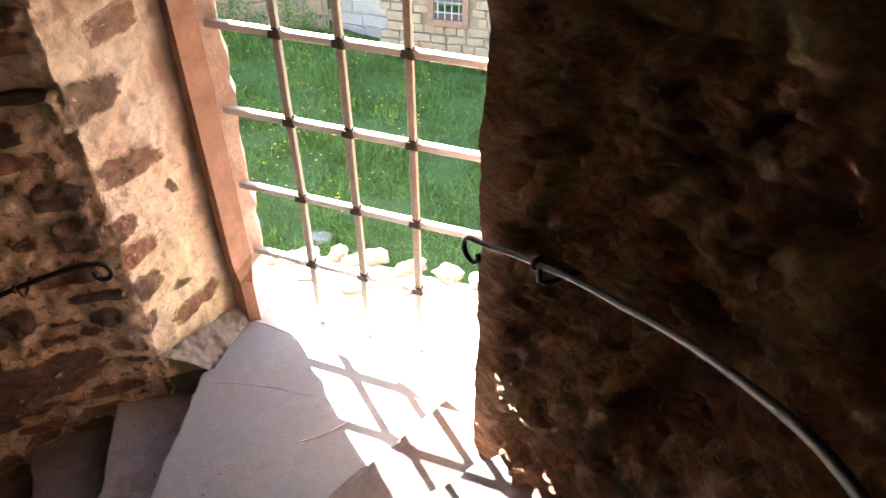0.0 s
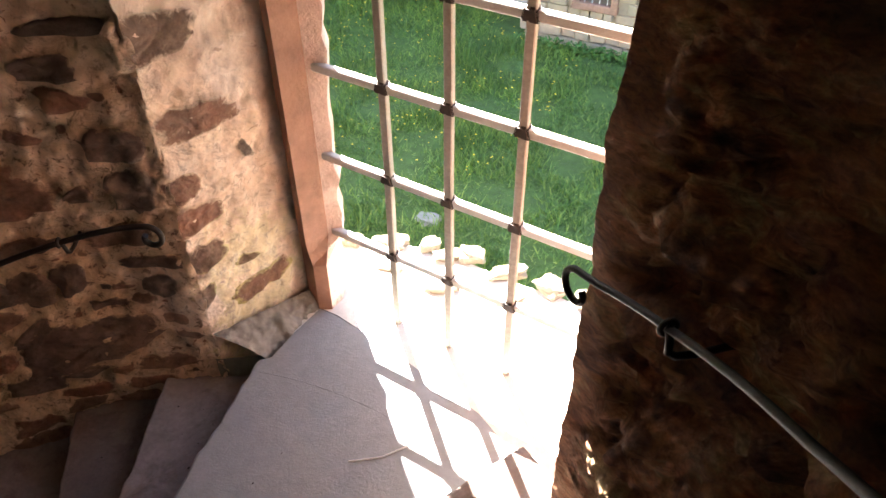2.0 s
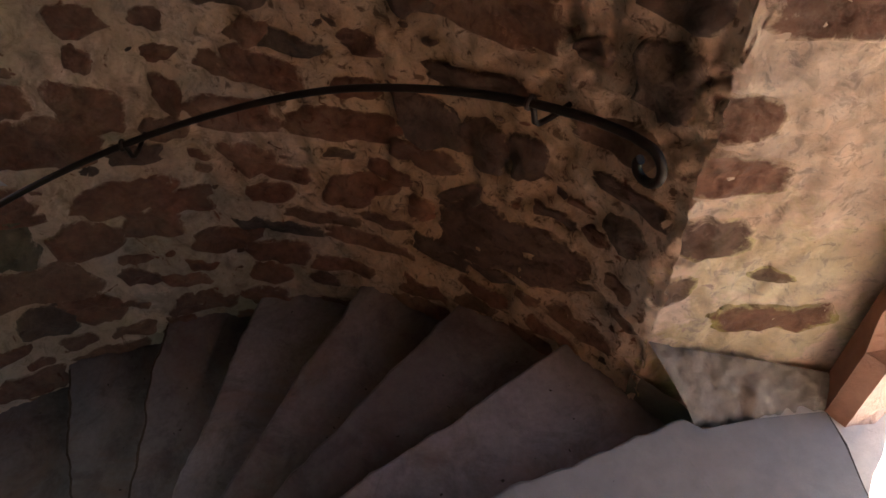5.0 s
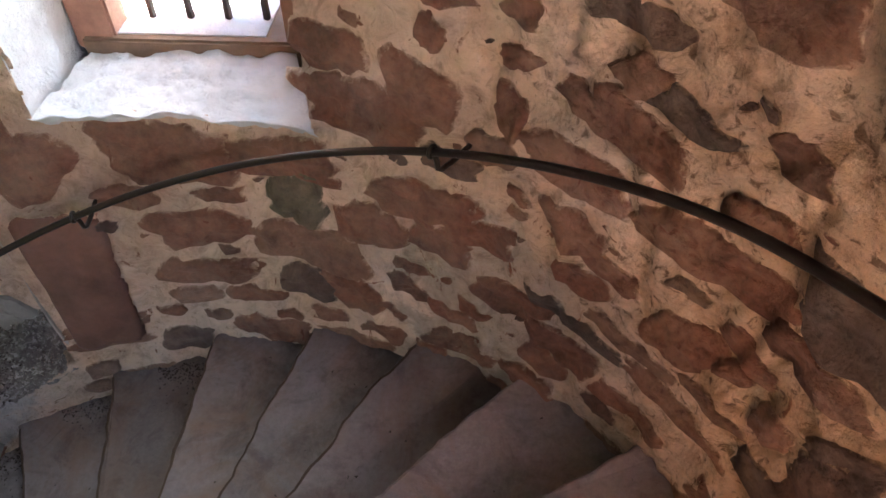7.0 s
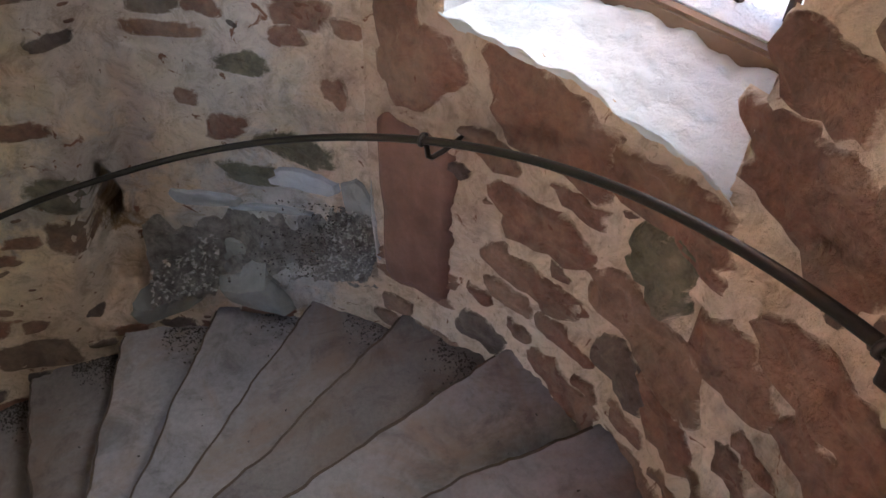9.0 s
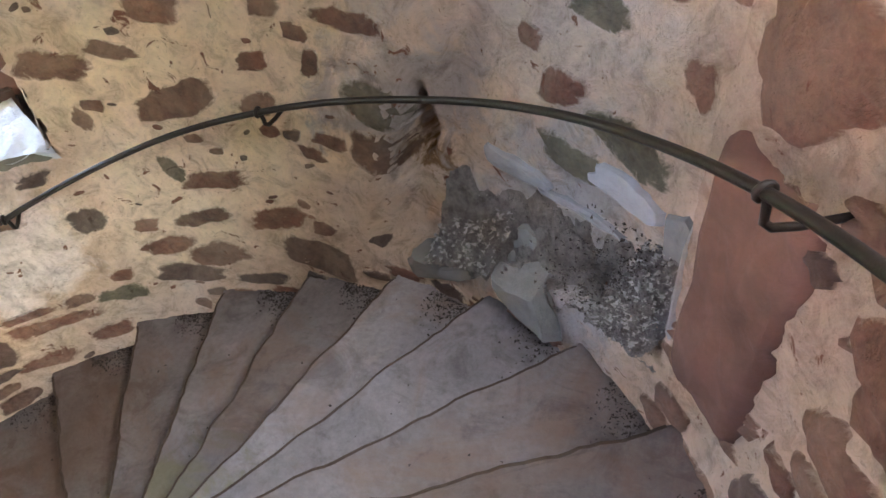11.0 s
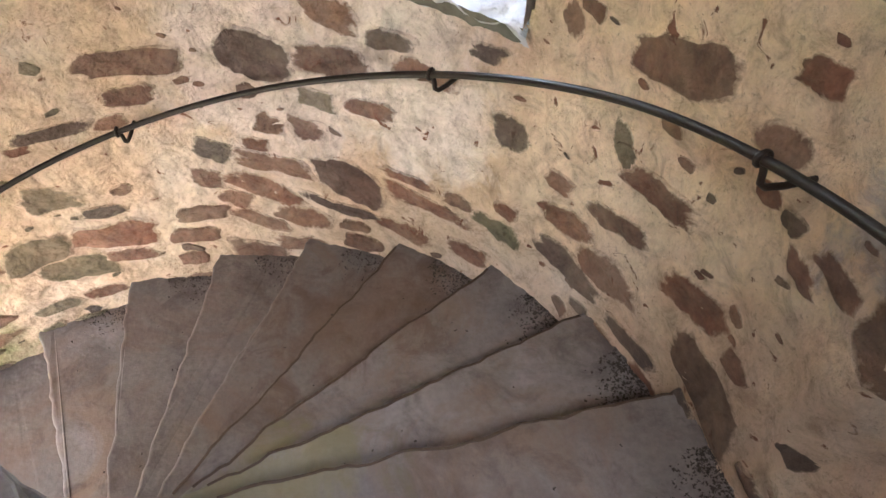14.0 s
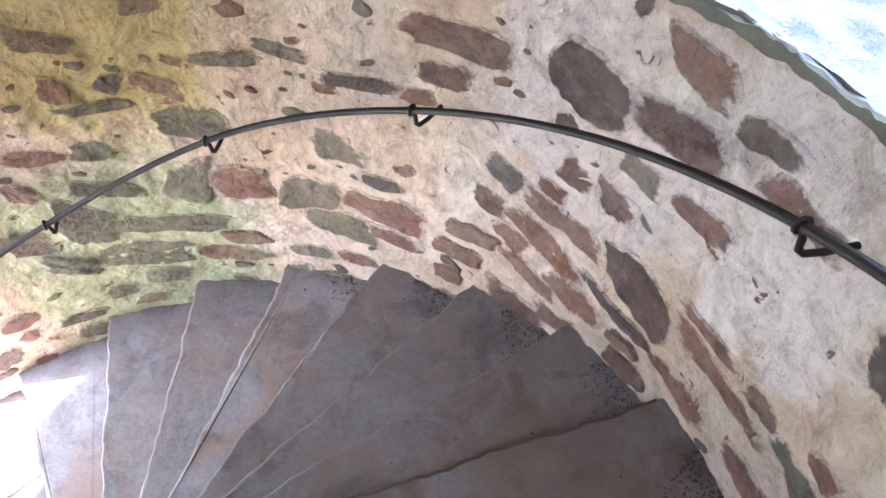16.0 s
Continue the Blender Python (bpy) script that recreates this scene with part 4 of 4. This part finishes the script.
STONES_D = [
    (163.1, 0.74, 0.09, 0.06, 20, 0), (139.3, 0.23, 0.14, 0.07, 11, 0), (337.9, -1.41, 0.32, 0.21, 9, 2), (327.6, -1.38, 0.32, 0.13, -3, 0),
    (327.5, -1.18, 0.22, 0.11, 11, 0), (334.2, -1.12, 0.05, 0.08, 21, 0), (308.1, -1.15, 0.13, 0.07, -3, 2), (315.4, -1.32, 0.26, 0.08, 3, 0),
    # (304.4, -1.41) is a dark hole in the wall, drawn as a dark stone.
    (330.4, -1.57, 0.16, 0.08, 6, 1), (323.2, -1.56, 0.21, 0.08, 2, 0), (304.4, -1.41, 0.17, 0.13, -8, 2), (287.2, -0.87, 0.32, 0.15, -13, 0),
    (276.9, -0.87, 0.16, 0.1, -12, 0), (276.2, -0.69, 0.12, 0.08, -11, 0), (268.7, -0.67, 0.08, 0.11, -9, 0), (327.2, -1.96, 0.33, 0.21, 13, 2),
]
STONES_E = [
    (337.3, -1.73, 0.12, 0.11, 23, 0), (332.2, -1.72, 0.14, 0.1, 5, 0), (337.7, -1.94, 0.34, 0.1, 10, 0), (345.9, -1.89, 0.17, 0.12, 22, 2),
    (318, -1.84, 0.25, 0.05, 2, 0), (315.5, -1.94, 0.4, 0.08, 2, 0), (310.8, -1.85, 0.15, 0.06, 1, 0), (305.1, -1.87, 0.23, 0.09, -3, 1),
    (294.2, -1.81, 0.33, 0.11, 3, 2), (289.2, -1.7, 0.27, 0.16, -18, 1), (289.5, -1.47, 0.27, 0.09, -10, 0), (297.5, -1.49, 0.1, 0.08, 11, 0),
    (286, -1.26, 0.29, 0.1, -4, 0), (278.5, -1.46, 0.27, 0.12, -7, 0), (273.6, -1.67, 0.35, 0.19, 11, 0), (295.9, -1.63, 0.23, 0.1, 1, 0),
]
STONES_F = [
    (347.5, -2.05, 0.14, 0.1, 16, 0), (344.5, -2.17, 0.14, 0.09, 24, 0), (329.3, -2.13, 0.37, 0.06, 6, 2), (339.7, -2.1, 0.34, 0.11, 29, 0),
    (309.1, -2.11, 0.22, 0.09, -7, 1), (263.6, -1.02, 0.19, 0.16, 26, 0), (341.6, -2.31, 0.28, 0.08, 30, 0), (319.5, -2.16, 0.27, 0.09, 7, 1),
    (299.2, -0.93, 0.11, 0.06, 65, 0), (291, -1.2, 0.17, 0.07, 70, 1), (270.7, -1.07, 0.11, 0.07, 4, 0), (273.2, -0.99, 0.07, 0.05, 8, 0),
    (353.1, -1.46, 0.44, 0.12, -5, 0), (354.3, -1.61, 0.21, 0.09, -3, 1), (41.2, -1.65, 0.23, 0.09, 16, 0), (35.5, -1.84, 0.1, 0.09, 7, 2),
]
STONES_G = [
    (30.3, -1.86, 0.2, 0.08, 18, 0), (27.4, -2.04, 0.31, 0.16, 9, 1), (40.2, -2.15, 0.18, 0.11, 16, 1), (41.6, -1.85, 0.12, 0.1, 27, 0),
    (46.9, -2.14, 0.24, 0.08, 11, 0), (30, -2.35, 0.2, 0.22, -1, 1), (22.6, -2.34, 0.26, 0.17, 2, 0), (13.2, -2.37, 0.27, 0.17, -5, 1),
    (2.9, -2.36, 0.36, 0.16, 3, 0), (8.5, -2.08, 0.25, 0.14, 11, 1), (359.4, -2.09, 0.11, 0.06, -18, 0), (9.1, -2.52, 0.33, 0.15, 5, 1),
    (1.5, -2.5, 0.23, 0.09, 6, 0), (44.4, -2.53, 0.25, 0.22, 22, 1), (34.4, -2.58, 0.57, 0.1, 3, 1), (38.3, -2.76, 0.42, 0.17, 3, 1),
]
STONES_H = [
    (26.2, -2.79, 0.35, 0.11, 6, 0), (48.5, -2.75, 0.24, 0.11, 21, 1), (37, -2.92, 0.21, 0.1, 8, 1), (52.7, -2.56, 0.19, 0.14, 7, 0),
    (335, -2.25, 0.29, 0.12, 2, 0), (342.6, -2.52, 0.3, 0.12, 5, 0), (335.6, -2.44, 0.29, 0.09, -10, 0), (9.4, -1.8, 0.11, 0.04, -2, 0),
    (14.7, -1.67, 0.21, 0.05, 10, 1), (27.6, -1.75, 0.08, 0.05, 20, 0), (50.2, -2.29, 0.14, 0.09, 25, 0), (40.3, -2.35, 0.31, 0.08, 16, 1),
    (231.4, -0.16, 0.07, 0.04, 3, 0), (241.7, -0.37, 0.13, 0.07, -2, 0), (237.1, -0.46, 0.18, 0.09, 5, 0), (224, -0.22, 0.11, 0.08, 9, 0),
]
STONES_I = [
    (227.3, -0.48, 0.2, 0.12, 7, 2), (245.9, -0.32, 0.19, 0.07, 8, 2), (299.9, -0.68, 0.24, 0.12, 17, 0), (286.2, -0.49, 0.2, 0.1, 8, 0),
    (292.4, -0.64, 0.18, 0.07, 16, 0),
]
MEASURED = STONES_A + STONES_B + STONES_C + STONES_D + STONES_E + STONES_F + STONES_G + STONES_H + STONES_I


def blob(length, width, tilt, seed, rounds=2):
    """The outline of a split stone, in wall metres: skewed, tapered, with broken edges."""
    r = random.Random(seed * 7 + 3)
    ca, sa = math.cos(radians(tilt)), math.sin(radians(tilt))
    n = 30 if rounds > 1 else 18
    power, skew, taper = r.uniform(2.4, 6.0), r.uniform(-0.5, 0.5), r.uniform(-0.28, 0.28)
    broken = 1.0
    if rounds == 3:
        power, skew, taper, broken = 9.0, 0.0, 0.0, 0.35
    off = Vector((seed * 3.7, seed * 1.3, 0))
    pts = []
    for i in range(n):
        a = 2 * math.pi * (i + r.uniform(-0.25, 0.25)) / n
        c, q = math.cos(a), math.sin(a)
        way = Vector((c, q, 0))
        f = (abs(c) ** power + abs(q) ** power) ** (-1 / power)
        f *= 1.03 + broken * (0.24 * noise.noise(way * 1.2 + off) + 0.16 * noise.noise(way * 3.0 + off) + 0.10 * noise.noise(way * 8.0 + off))
        y = q * f * width / 2 * (1 + taper * c)
        pts.append((c * f * length / 2 + skew * y, y))
    return [(x * ca - y * sa, x * sa + y * ca) for x, y in pts]


RINGS = ((1.10, -0.012, 1.0), (1.03, 0.3, 0.9), (0.94, 0.9, 0.6), (0.80, 1.0, 0.22), (0.60, 1.02, 0.0), (0.35, 1.05, -0.15))


def stone_mesh(ring, place, proud, seed):
    """A stone face with a worn edge, set into the wall by place(x, y, out)."""
    verts, n = [], len(ring)
    for scale, lift, lap in RINGS:
        out = proud * lift if lift > 0 else lift
        for x, y in ring:
            verts.append(place(x * scale, y * scale, out + (0.006 * noise.noise(Vector((x * 22, y * 22, seed))) if lift > 0.5 else 0)))
    verts.append(place(0, 0, proud * 1.1))
    faces = []
    last = len(RINGS) - 1
    for k in range(last):
        faces += [(k * n + i, k * n + (i + 1) % n, (k + 1) * n + (i + 1) % n, (k + 1) * n + i) for i in range(n)]
    faces += [(last * n + i, last * n + (i + 1) % n, (last + 1) * n) for i in range(n)]
    return verts, faces, [lap for scale, lift, lap in RINGS for q in range(n)] + [-0.5]


def lap_attribute(ob, values):
    """How far the mortar laps over each part of the stone."""
    ob.data.attributes.new("lap", "FLOAT", "POINT").data.foreach_set("value", values)
    return ob


def set_stone(deg, z, length, width, tilt, kind, seed):
    proud = (0.011 if 106 < deg < 222 else 0.003) + 0.009 * random.Random(seed).random() + (0.022 if kind == 3 else 0.0)

    def place(x, y, out):
        a = deg + math.degrees(x / RW)
        return polar(wall_r(a, z + y) - out, a, z + y)
    verts, faces, laps = stone_mesh(blob(length, width, tilt, seed, 3 if kind == 3 else 2), place, proud, seed)
    if length * width > 0.045:
        laps = [q - 0.9 if q < 0.58 else q for q in laps]
    if 106 < deg < 222:
        laps = [q - 0.45 if q < 0.95 else q for q in laps]
    return lap_attribute(mesh_object("stone", verts, [f[::-1] for f in faces], (STONE, STONE_GREY, STONE_DARK, STONE_FACE)[kind], wall, True), laps)


taken = []
for i, (deg, z, length, width, tilt, kind) in enumerate(MEASURED):
    if 221.5 < deg < 264 and z > -1.5:
        continue
    if 106 < deg < 222:
        length, width = length * 1.1, width * 1.13
    if kind == 1 and deg > 56 and i % 3:
        kind = 0
    set_stone(deg, z, length, width, tilt, kind, i + 1)
    taken.append((deg % 360, z, length, width))

# stones that fill the rest of the wall, in rough courses, joined
rng = random.Random(77)
fill_v, fill_f, fill_l = [[], [], []], [[], [], []], [[], [], []]


def free_at(deg, z, length, width):
    for a, b, lo, hi in INNER:
        if a - 1.5 - length * 15 < deg < b + 1.5 + length * 15 and lo - 0.02 - width / 2 < z < hi + 0.05:
            return False
    for d, zz, ll, ww in taken:
        if abs((d - deg + 180) % 360 - 180) * 0.0325 < 0.52 * (ll + length) and abs(zz - z) < 0.53 * (ww + width):
            return False
    return not (221 < deg < 262 and -1.5 < z < -0.2)


z = Z_LOW + 0.1
seed = 500
while z < 3.6:
    h = rng.uniform(0.08, 0.15)
    deg = rng.uniform(0, 8)
    while deg < 360:
        length = rng.uniform(0.10, 0.34)
        wild = (deg < 52 or deg > 285) and z > 0.35
        # the wall shows many stones in the upper turn, few under the second window
        dense = 106 < deg < 222
        share = 0.0 if wild else 0.9 if dense else 0.55 if deg < 235 and deg > 106 else 0.16 if z < -0.2 else 0.45
        zz = z + rng.uniform(-0.02, 0.02)
        length *= 1.15 if dense else 1.0
        if z < 0.3 and zz - tread_z(deg if deg > 101 else deg + 360) < 0.36:
            share = 0.8
        hh = h * rng.uniform(0.6, 0.95)
        if rng.random() < share and free_at(deg, zz, length, hh) and tread_z(deg) - 4.0 < zz:
            seed += 1
            kind = rng.choice((0, 0, 0, 2, 2)) if 106 < deg < 160 else rng.choice((0, 1, 1, 2)) if deg < 55 else rng.choice((0, 0, 0, 0, 2))
            def place(x, y, out, deg=deg, zz=zz):
                a = deg + math.degrees(x / RW)
                return polar(wall_r(a, zz + y) - out, a, zz + y)
            v, f, laps = stone_mesh(blob(length, hh, rng.uniform(-6, 6), seed, 1), place, rng.uniform(0.006, 0.013), seed)
            k = len(fill_v[kind])
            fill_v[kind] += v
            fill_l[kind] += [q - 0.4 if dense and q < 0.95 else q for q in laps]
            fill_f[kind] += [tuple(q + k for q in reversed(ff)) for ff in f]
            taken.append((deg, zz, length, hh))
        deg += math.degrees(length / RW) * (0.6 if dense else 1.0) + rng.uniform(0.3, 1.4)
    z += h + 0.01
# smaller and smaller stones that close the gaps between them
for i in range(9000):
    deg, zz = rng.uniform(0, 360), rng.uniform(Z_LOW + 0.1, 1.9)
    packed = 104 < deg < 222 and zz > -1.2 and not (deg < 128 and zz > 0.5)
    if not packed and not (zz < 0.3 and zz - tread_z(deg if deg > 101 else deg + 360) < rng.uniform(0.2, 0.5)):
        continue
    length = (0.40 - 0.31 * i / 9000) * rng.uniform(0.7, 1.15)
    hh = min(0.16, length * rng.uniform(0.28, 0.55))
    if not free_at(deg, zz, length, hh) or noise.noise(polar(1.86, deg, zz) * 1.3 + Vector((4, 4, 4))) < -0.42:
        continue
    kind = rng.choice((0, 1, 1, 2)) if deg < 55 else rng.choice((0, 0, 0, 2))

    def fill_place(x, y, out, deg=deg, zz=zz):
        a = deg + math.degrees(x / RW)
        return polar(wall_r(a, zz + y) - out, a, zz + y)
    v, f, laps = stone_mesh(blob(length, hh, rng.uniform(-7, 7), 9000 + i, 1), fill_place, rng.uniform(0.008, 0.024), i)
    k = len(fill_v[kind])
    fill_v[kind] += v
    fill_l[kind] += [q - 0.5 if q < 0.95 else q for q in laps]
    fill_f[kind] += [tuple(q + k for q in reversed(ff)) for ff in f]
    taken.append((deg, zz, length, hh))
# small chips of stone pressed into the mortar between the larger ones
for i in range(2600):
    deg, zz = rng.uniform(0, 360), rng.uniform(Z_LOW + 0.1, 1.6)
    length = 0.025 + 0.09 * rng.random() ** 2.2
    hh = length * rng.uniform(0.35, 0.8)
    if ((deg < 52 or deg > 285) and zz > 0.35) or noise.noise(polar(1.86, deg, zz) * 1.7) < rng.uniform(-0.35, 0.3) or not free_at(deg, zz, length, hh):
        continue
    kind = rng.choice((0, 1, 2)) if deg < 55 else rng.choice((0, 0, 0, 2))

    def chip_place(x, y, out, deg=deg, zz=zz):
        a = deg + math.degrees(x / RW)
        return polar(wall_r(a, zz + y) - out, a, zz + y)
    v, f, laps = stone_mesh(blob(length, hh, rng.uniform(-25, 25), 3000 + i, 1)[::2], chip_place, rng.uniform(0.003, 0.008), i)
    k = len(fill_v[kind])
    fill_v[kind] += v
    fill_l[kind] += [q - 0.3 for q in laps]
    fill_f[kind] += [tuple(q + k for q in reversed(ff)) for ff in f]
    taken.append((deg, zz, length, hh))
for kind in range(3):
    ob = mesh_object("rubble_stones", fill_v[kind], fill_f[kind], (STONE, STONE_GREY, STONE_DARK)[kind], wall, True)
    lap_attribute(ob, fill_l[kind])
    tagged(ob, kind="stuff")

# red stones in the plaster of the door reveal: share of its depth, height, length, width
along_pier = (PIER_B - PIER_A).normalized()
pier_n = Vector((along_pier.y, -along_pier.x, 0))
for i, (s, z, length, width) in enumerate([(0.19, 1.20, 0.34, 0.13), (0.05, 0.93, 0.16, 0.13), (0.09, 0.77, 0.23, 0.13), (0.08, 0.56, 0.20, 0.13), (0.27, 0.43, 0.12, 0.04), (0.30, 0.27, 0.30, 0.13), (0.03, 0.36, 0.09, 0.12), (0.36, 0.98, 0.05, 0.10), (0.12, 1.55, 0.30, 0.16), (0.30, 1.80, 0.22, 0.12), (0.10, 2.05, 0.25, 0.14)]):
    def place(x, y, out, s=s, z=z):
        p = PIER_A + along_pier * (s + x)
        p.z = z + y
        return p + pier_n * (rough(p, 1.5) + out)
    v, f, laps = stone_mesh(blob(length, width, 6 if i % 2 else -3, 900 + i), place, 0.006, i)
    lap_attribute(mesh_object("stone", v, f, STONE, pier, True), laps)

# ---- recess: laid grey stones, debris ----
def niche_stone(deg, z, length, width, tilt, mat, proud, seed):
    def place(x, y, out):
        a = deg + math.degrees(x / RW)
        return polar(wall_r(a, z + y) - out, a, z + y)
    v, f, laps = stone_mesh(blob(length, width, tilt, seed, 1), place, proud, seed)
    return lap_attribute(mesh_object("stone", v, [q[::-1] for q in f], mat, wall), laps)


niche_stone(233.2, -0.79, 0.25, 0.10, 2, SLAB_PALE, 0.022, 329)
niche_stone(246.4, -0.955, 0.30, 0.075, 4, SLAB_BLUE, 0.02, 302)
niche_stone(238.2, -0.985, 0.34, 0.035, -4, SLAB_BLUE, 0.014, 321)
niche_stone(233.5, -0.63, 0.30, 0.15, 4, STONE_GREY, 0.012, 303)
niche_stone(240.0, -0.80, 0.24, 0.12, 3, STONE_GREY, 0.012, 308)
niche_stone(241.4, -0.57, 0.17, 0.12, -4, STONE, 0.008, 309)
niche_stone(245.4, -0.45, 0.09, 0.08, 8, STONE, 0.006, 310)
niche_stone(228.2, -0.34, 0.10, 0.12, 0, STONE, 0.006, 311)
niche_stone(238.0, -0.28, 0.22, 0.10, -5, STONE_GREY, 0.006, 312)
niche_stone(231.0, -0.05, 0.20, 0.12, 4, STONE, 0.006, 314)
niche_stone(261.8, -0.78, 0.22, 0.18, 12, STONE_GREY, 0.004, 305)
niche_stone(262.6, -1.01, 0.19, 0.22, 20, STONE, 0.006, 306)
niche_stone(241.6, -1.30, 0.26, 0.28, -14, SLAB, 0.075, 315)
niche_stone(254.2, -1.49, 0.34, 0.12, -24, SLAB, 0.02, 316)
niche_stone(222.5, -0.56, 0.72, 0.05, 86, LIME, 0.012, 317)
niche_stone(226.6, -0.83, 0.20, 0.13, 70, SLAB, 0.016, 318)


def build_debris():
    """A slope of rubble and dirt that fills the foot of the recess."""
    def fn(u, v):
        a = 221.6 + 34.0 * u
        top = -0.88 - 0.18 * u + 0.08 * noise.noise(Vector((u * 4, 0, 1)))
        low = -1.08 - 0.42 * u
        r = RW + 0.18 - 0.19 * (1 - v)
        p = polar(r, a, low + (top - low) * v ** 1.3)
        return p + Vector((0, 0, 1)) * (0.07 * noise.noise(p * 7) + 0.05 * noise.noise(p * 18) + 0.03 * noise.noise(p * 38)) + polar(1, a) * 0.02 * noise.noise(p * 12)
    return tagged(sheet("debris_slope", fn, 110, 50, DEBRIS, flip=True), "grey slope of crumbled mortar and dirt in a wall recess", "debris", kind="structure")


build_debris()


def crumbs(name, spots, n, size, mat, label, seed):
    rng = random.Random(seed)
    verts, faces = [], []
    for i in range(n):
        p = Vector(spots(rng))
        s = size * rng.uniform(0.3, 1.4)
        k = len(verts)
        ax = [Vector((rng.gauss(0, 1), rng.gauss(0, 1), rng.gauss(0, 0.6))).normalized() * s for q in range(4)]
        verts += [p + ax[0], p + ax[1], p + ax[2], p - (ax[0] + ax[1] + ax[2]) * 0.5]
        faces += [(k, k + 1, k + 2), (k, k + 1, k + 3), (k + 1, k + 2, k + 3), (k, k + 2, k + 3)]
    return tagged(mesh_object(name, verts, faces, mat), label, "debris", kind="stuff")


def tread_spot(rng):
    k = rng.choice((8, 9, 10, 11, 11, 12, 12, 12, 13, 13, 13, 14, 14, 15, 15, 16, 17, 18, 19))
    way, z = nosing(k)
    t = rng.random() ** 2.2
    deg = way - STEP + 5.2 + 8.0 * t
    r = RW - 0.01 - abs(rng.gauss(0, 0.11)) * (1 - 0.6 * t)
    return polar(r, deg, z + 0.004)


crumbs("tread_dirt", tread_spot, 7000, 0.0055, DIRT, "dark crumbs of dirt in the corners of the treads", 41)


def slope_spot(rng):
    u, v = rng.random(), rng.random()
    u = u * 0.4 if u < 0.6 else 0.70 + (u - 0.6) * 0.75
    top, low = -0.84 - 0.36 * u, -1.05 - 0.40 * u
    return polar(RW + 0.18 - 0.22 * (1 - v) - 0.012, 222.5 + 33 * u, low + (top - low) * v ** 1.3 + 0.012)


crumbs("rubble_crumbs", slope_spot, 4200, 0.011, DEBRIS, "crumbled grey mortar bits on the slope", 43)
crumbs("pale_crumbs", slope_spot, 600, 0.015, LIME, "pale broken bits of lime mortar on the slope", 45)
crumbs("loose_grit", lambda r: (lambda k: polar(r.uniform(0.5, 1.8), nosing(k)[0] - r.uniform(-2, 9), nosing(k)[1] + 0.003))(r.randrange(0, 20)), 260, 0.006, DIRT, "loose grit scattered over the worn treads", 47)


def dark_spot(rng):
    u, v = 0.24 + rng.gauss(0, 0.11), min(1.0, max(0.0, rng.gauss(0.5, 0.3)))
    top, low = -0.88 - 0.18 * u, -1.05 - 0.40 * u
    return polar(RW + 0.18 - 0.2 * (1 - v) - 0.02, 221.6 + 36.5 * u, low + (top - low) * v ** 1.3 + 0.02)


crumbs("dark_crumbs", dark_spot, 800, 0.0065, EARTH, "dark crumbs of earth at the foot of the recess", 53)
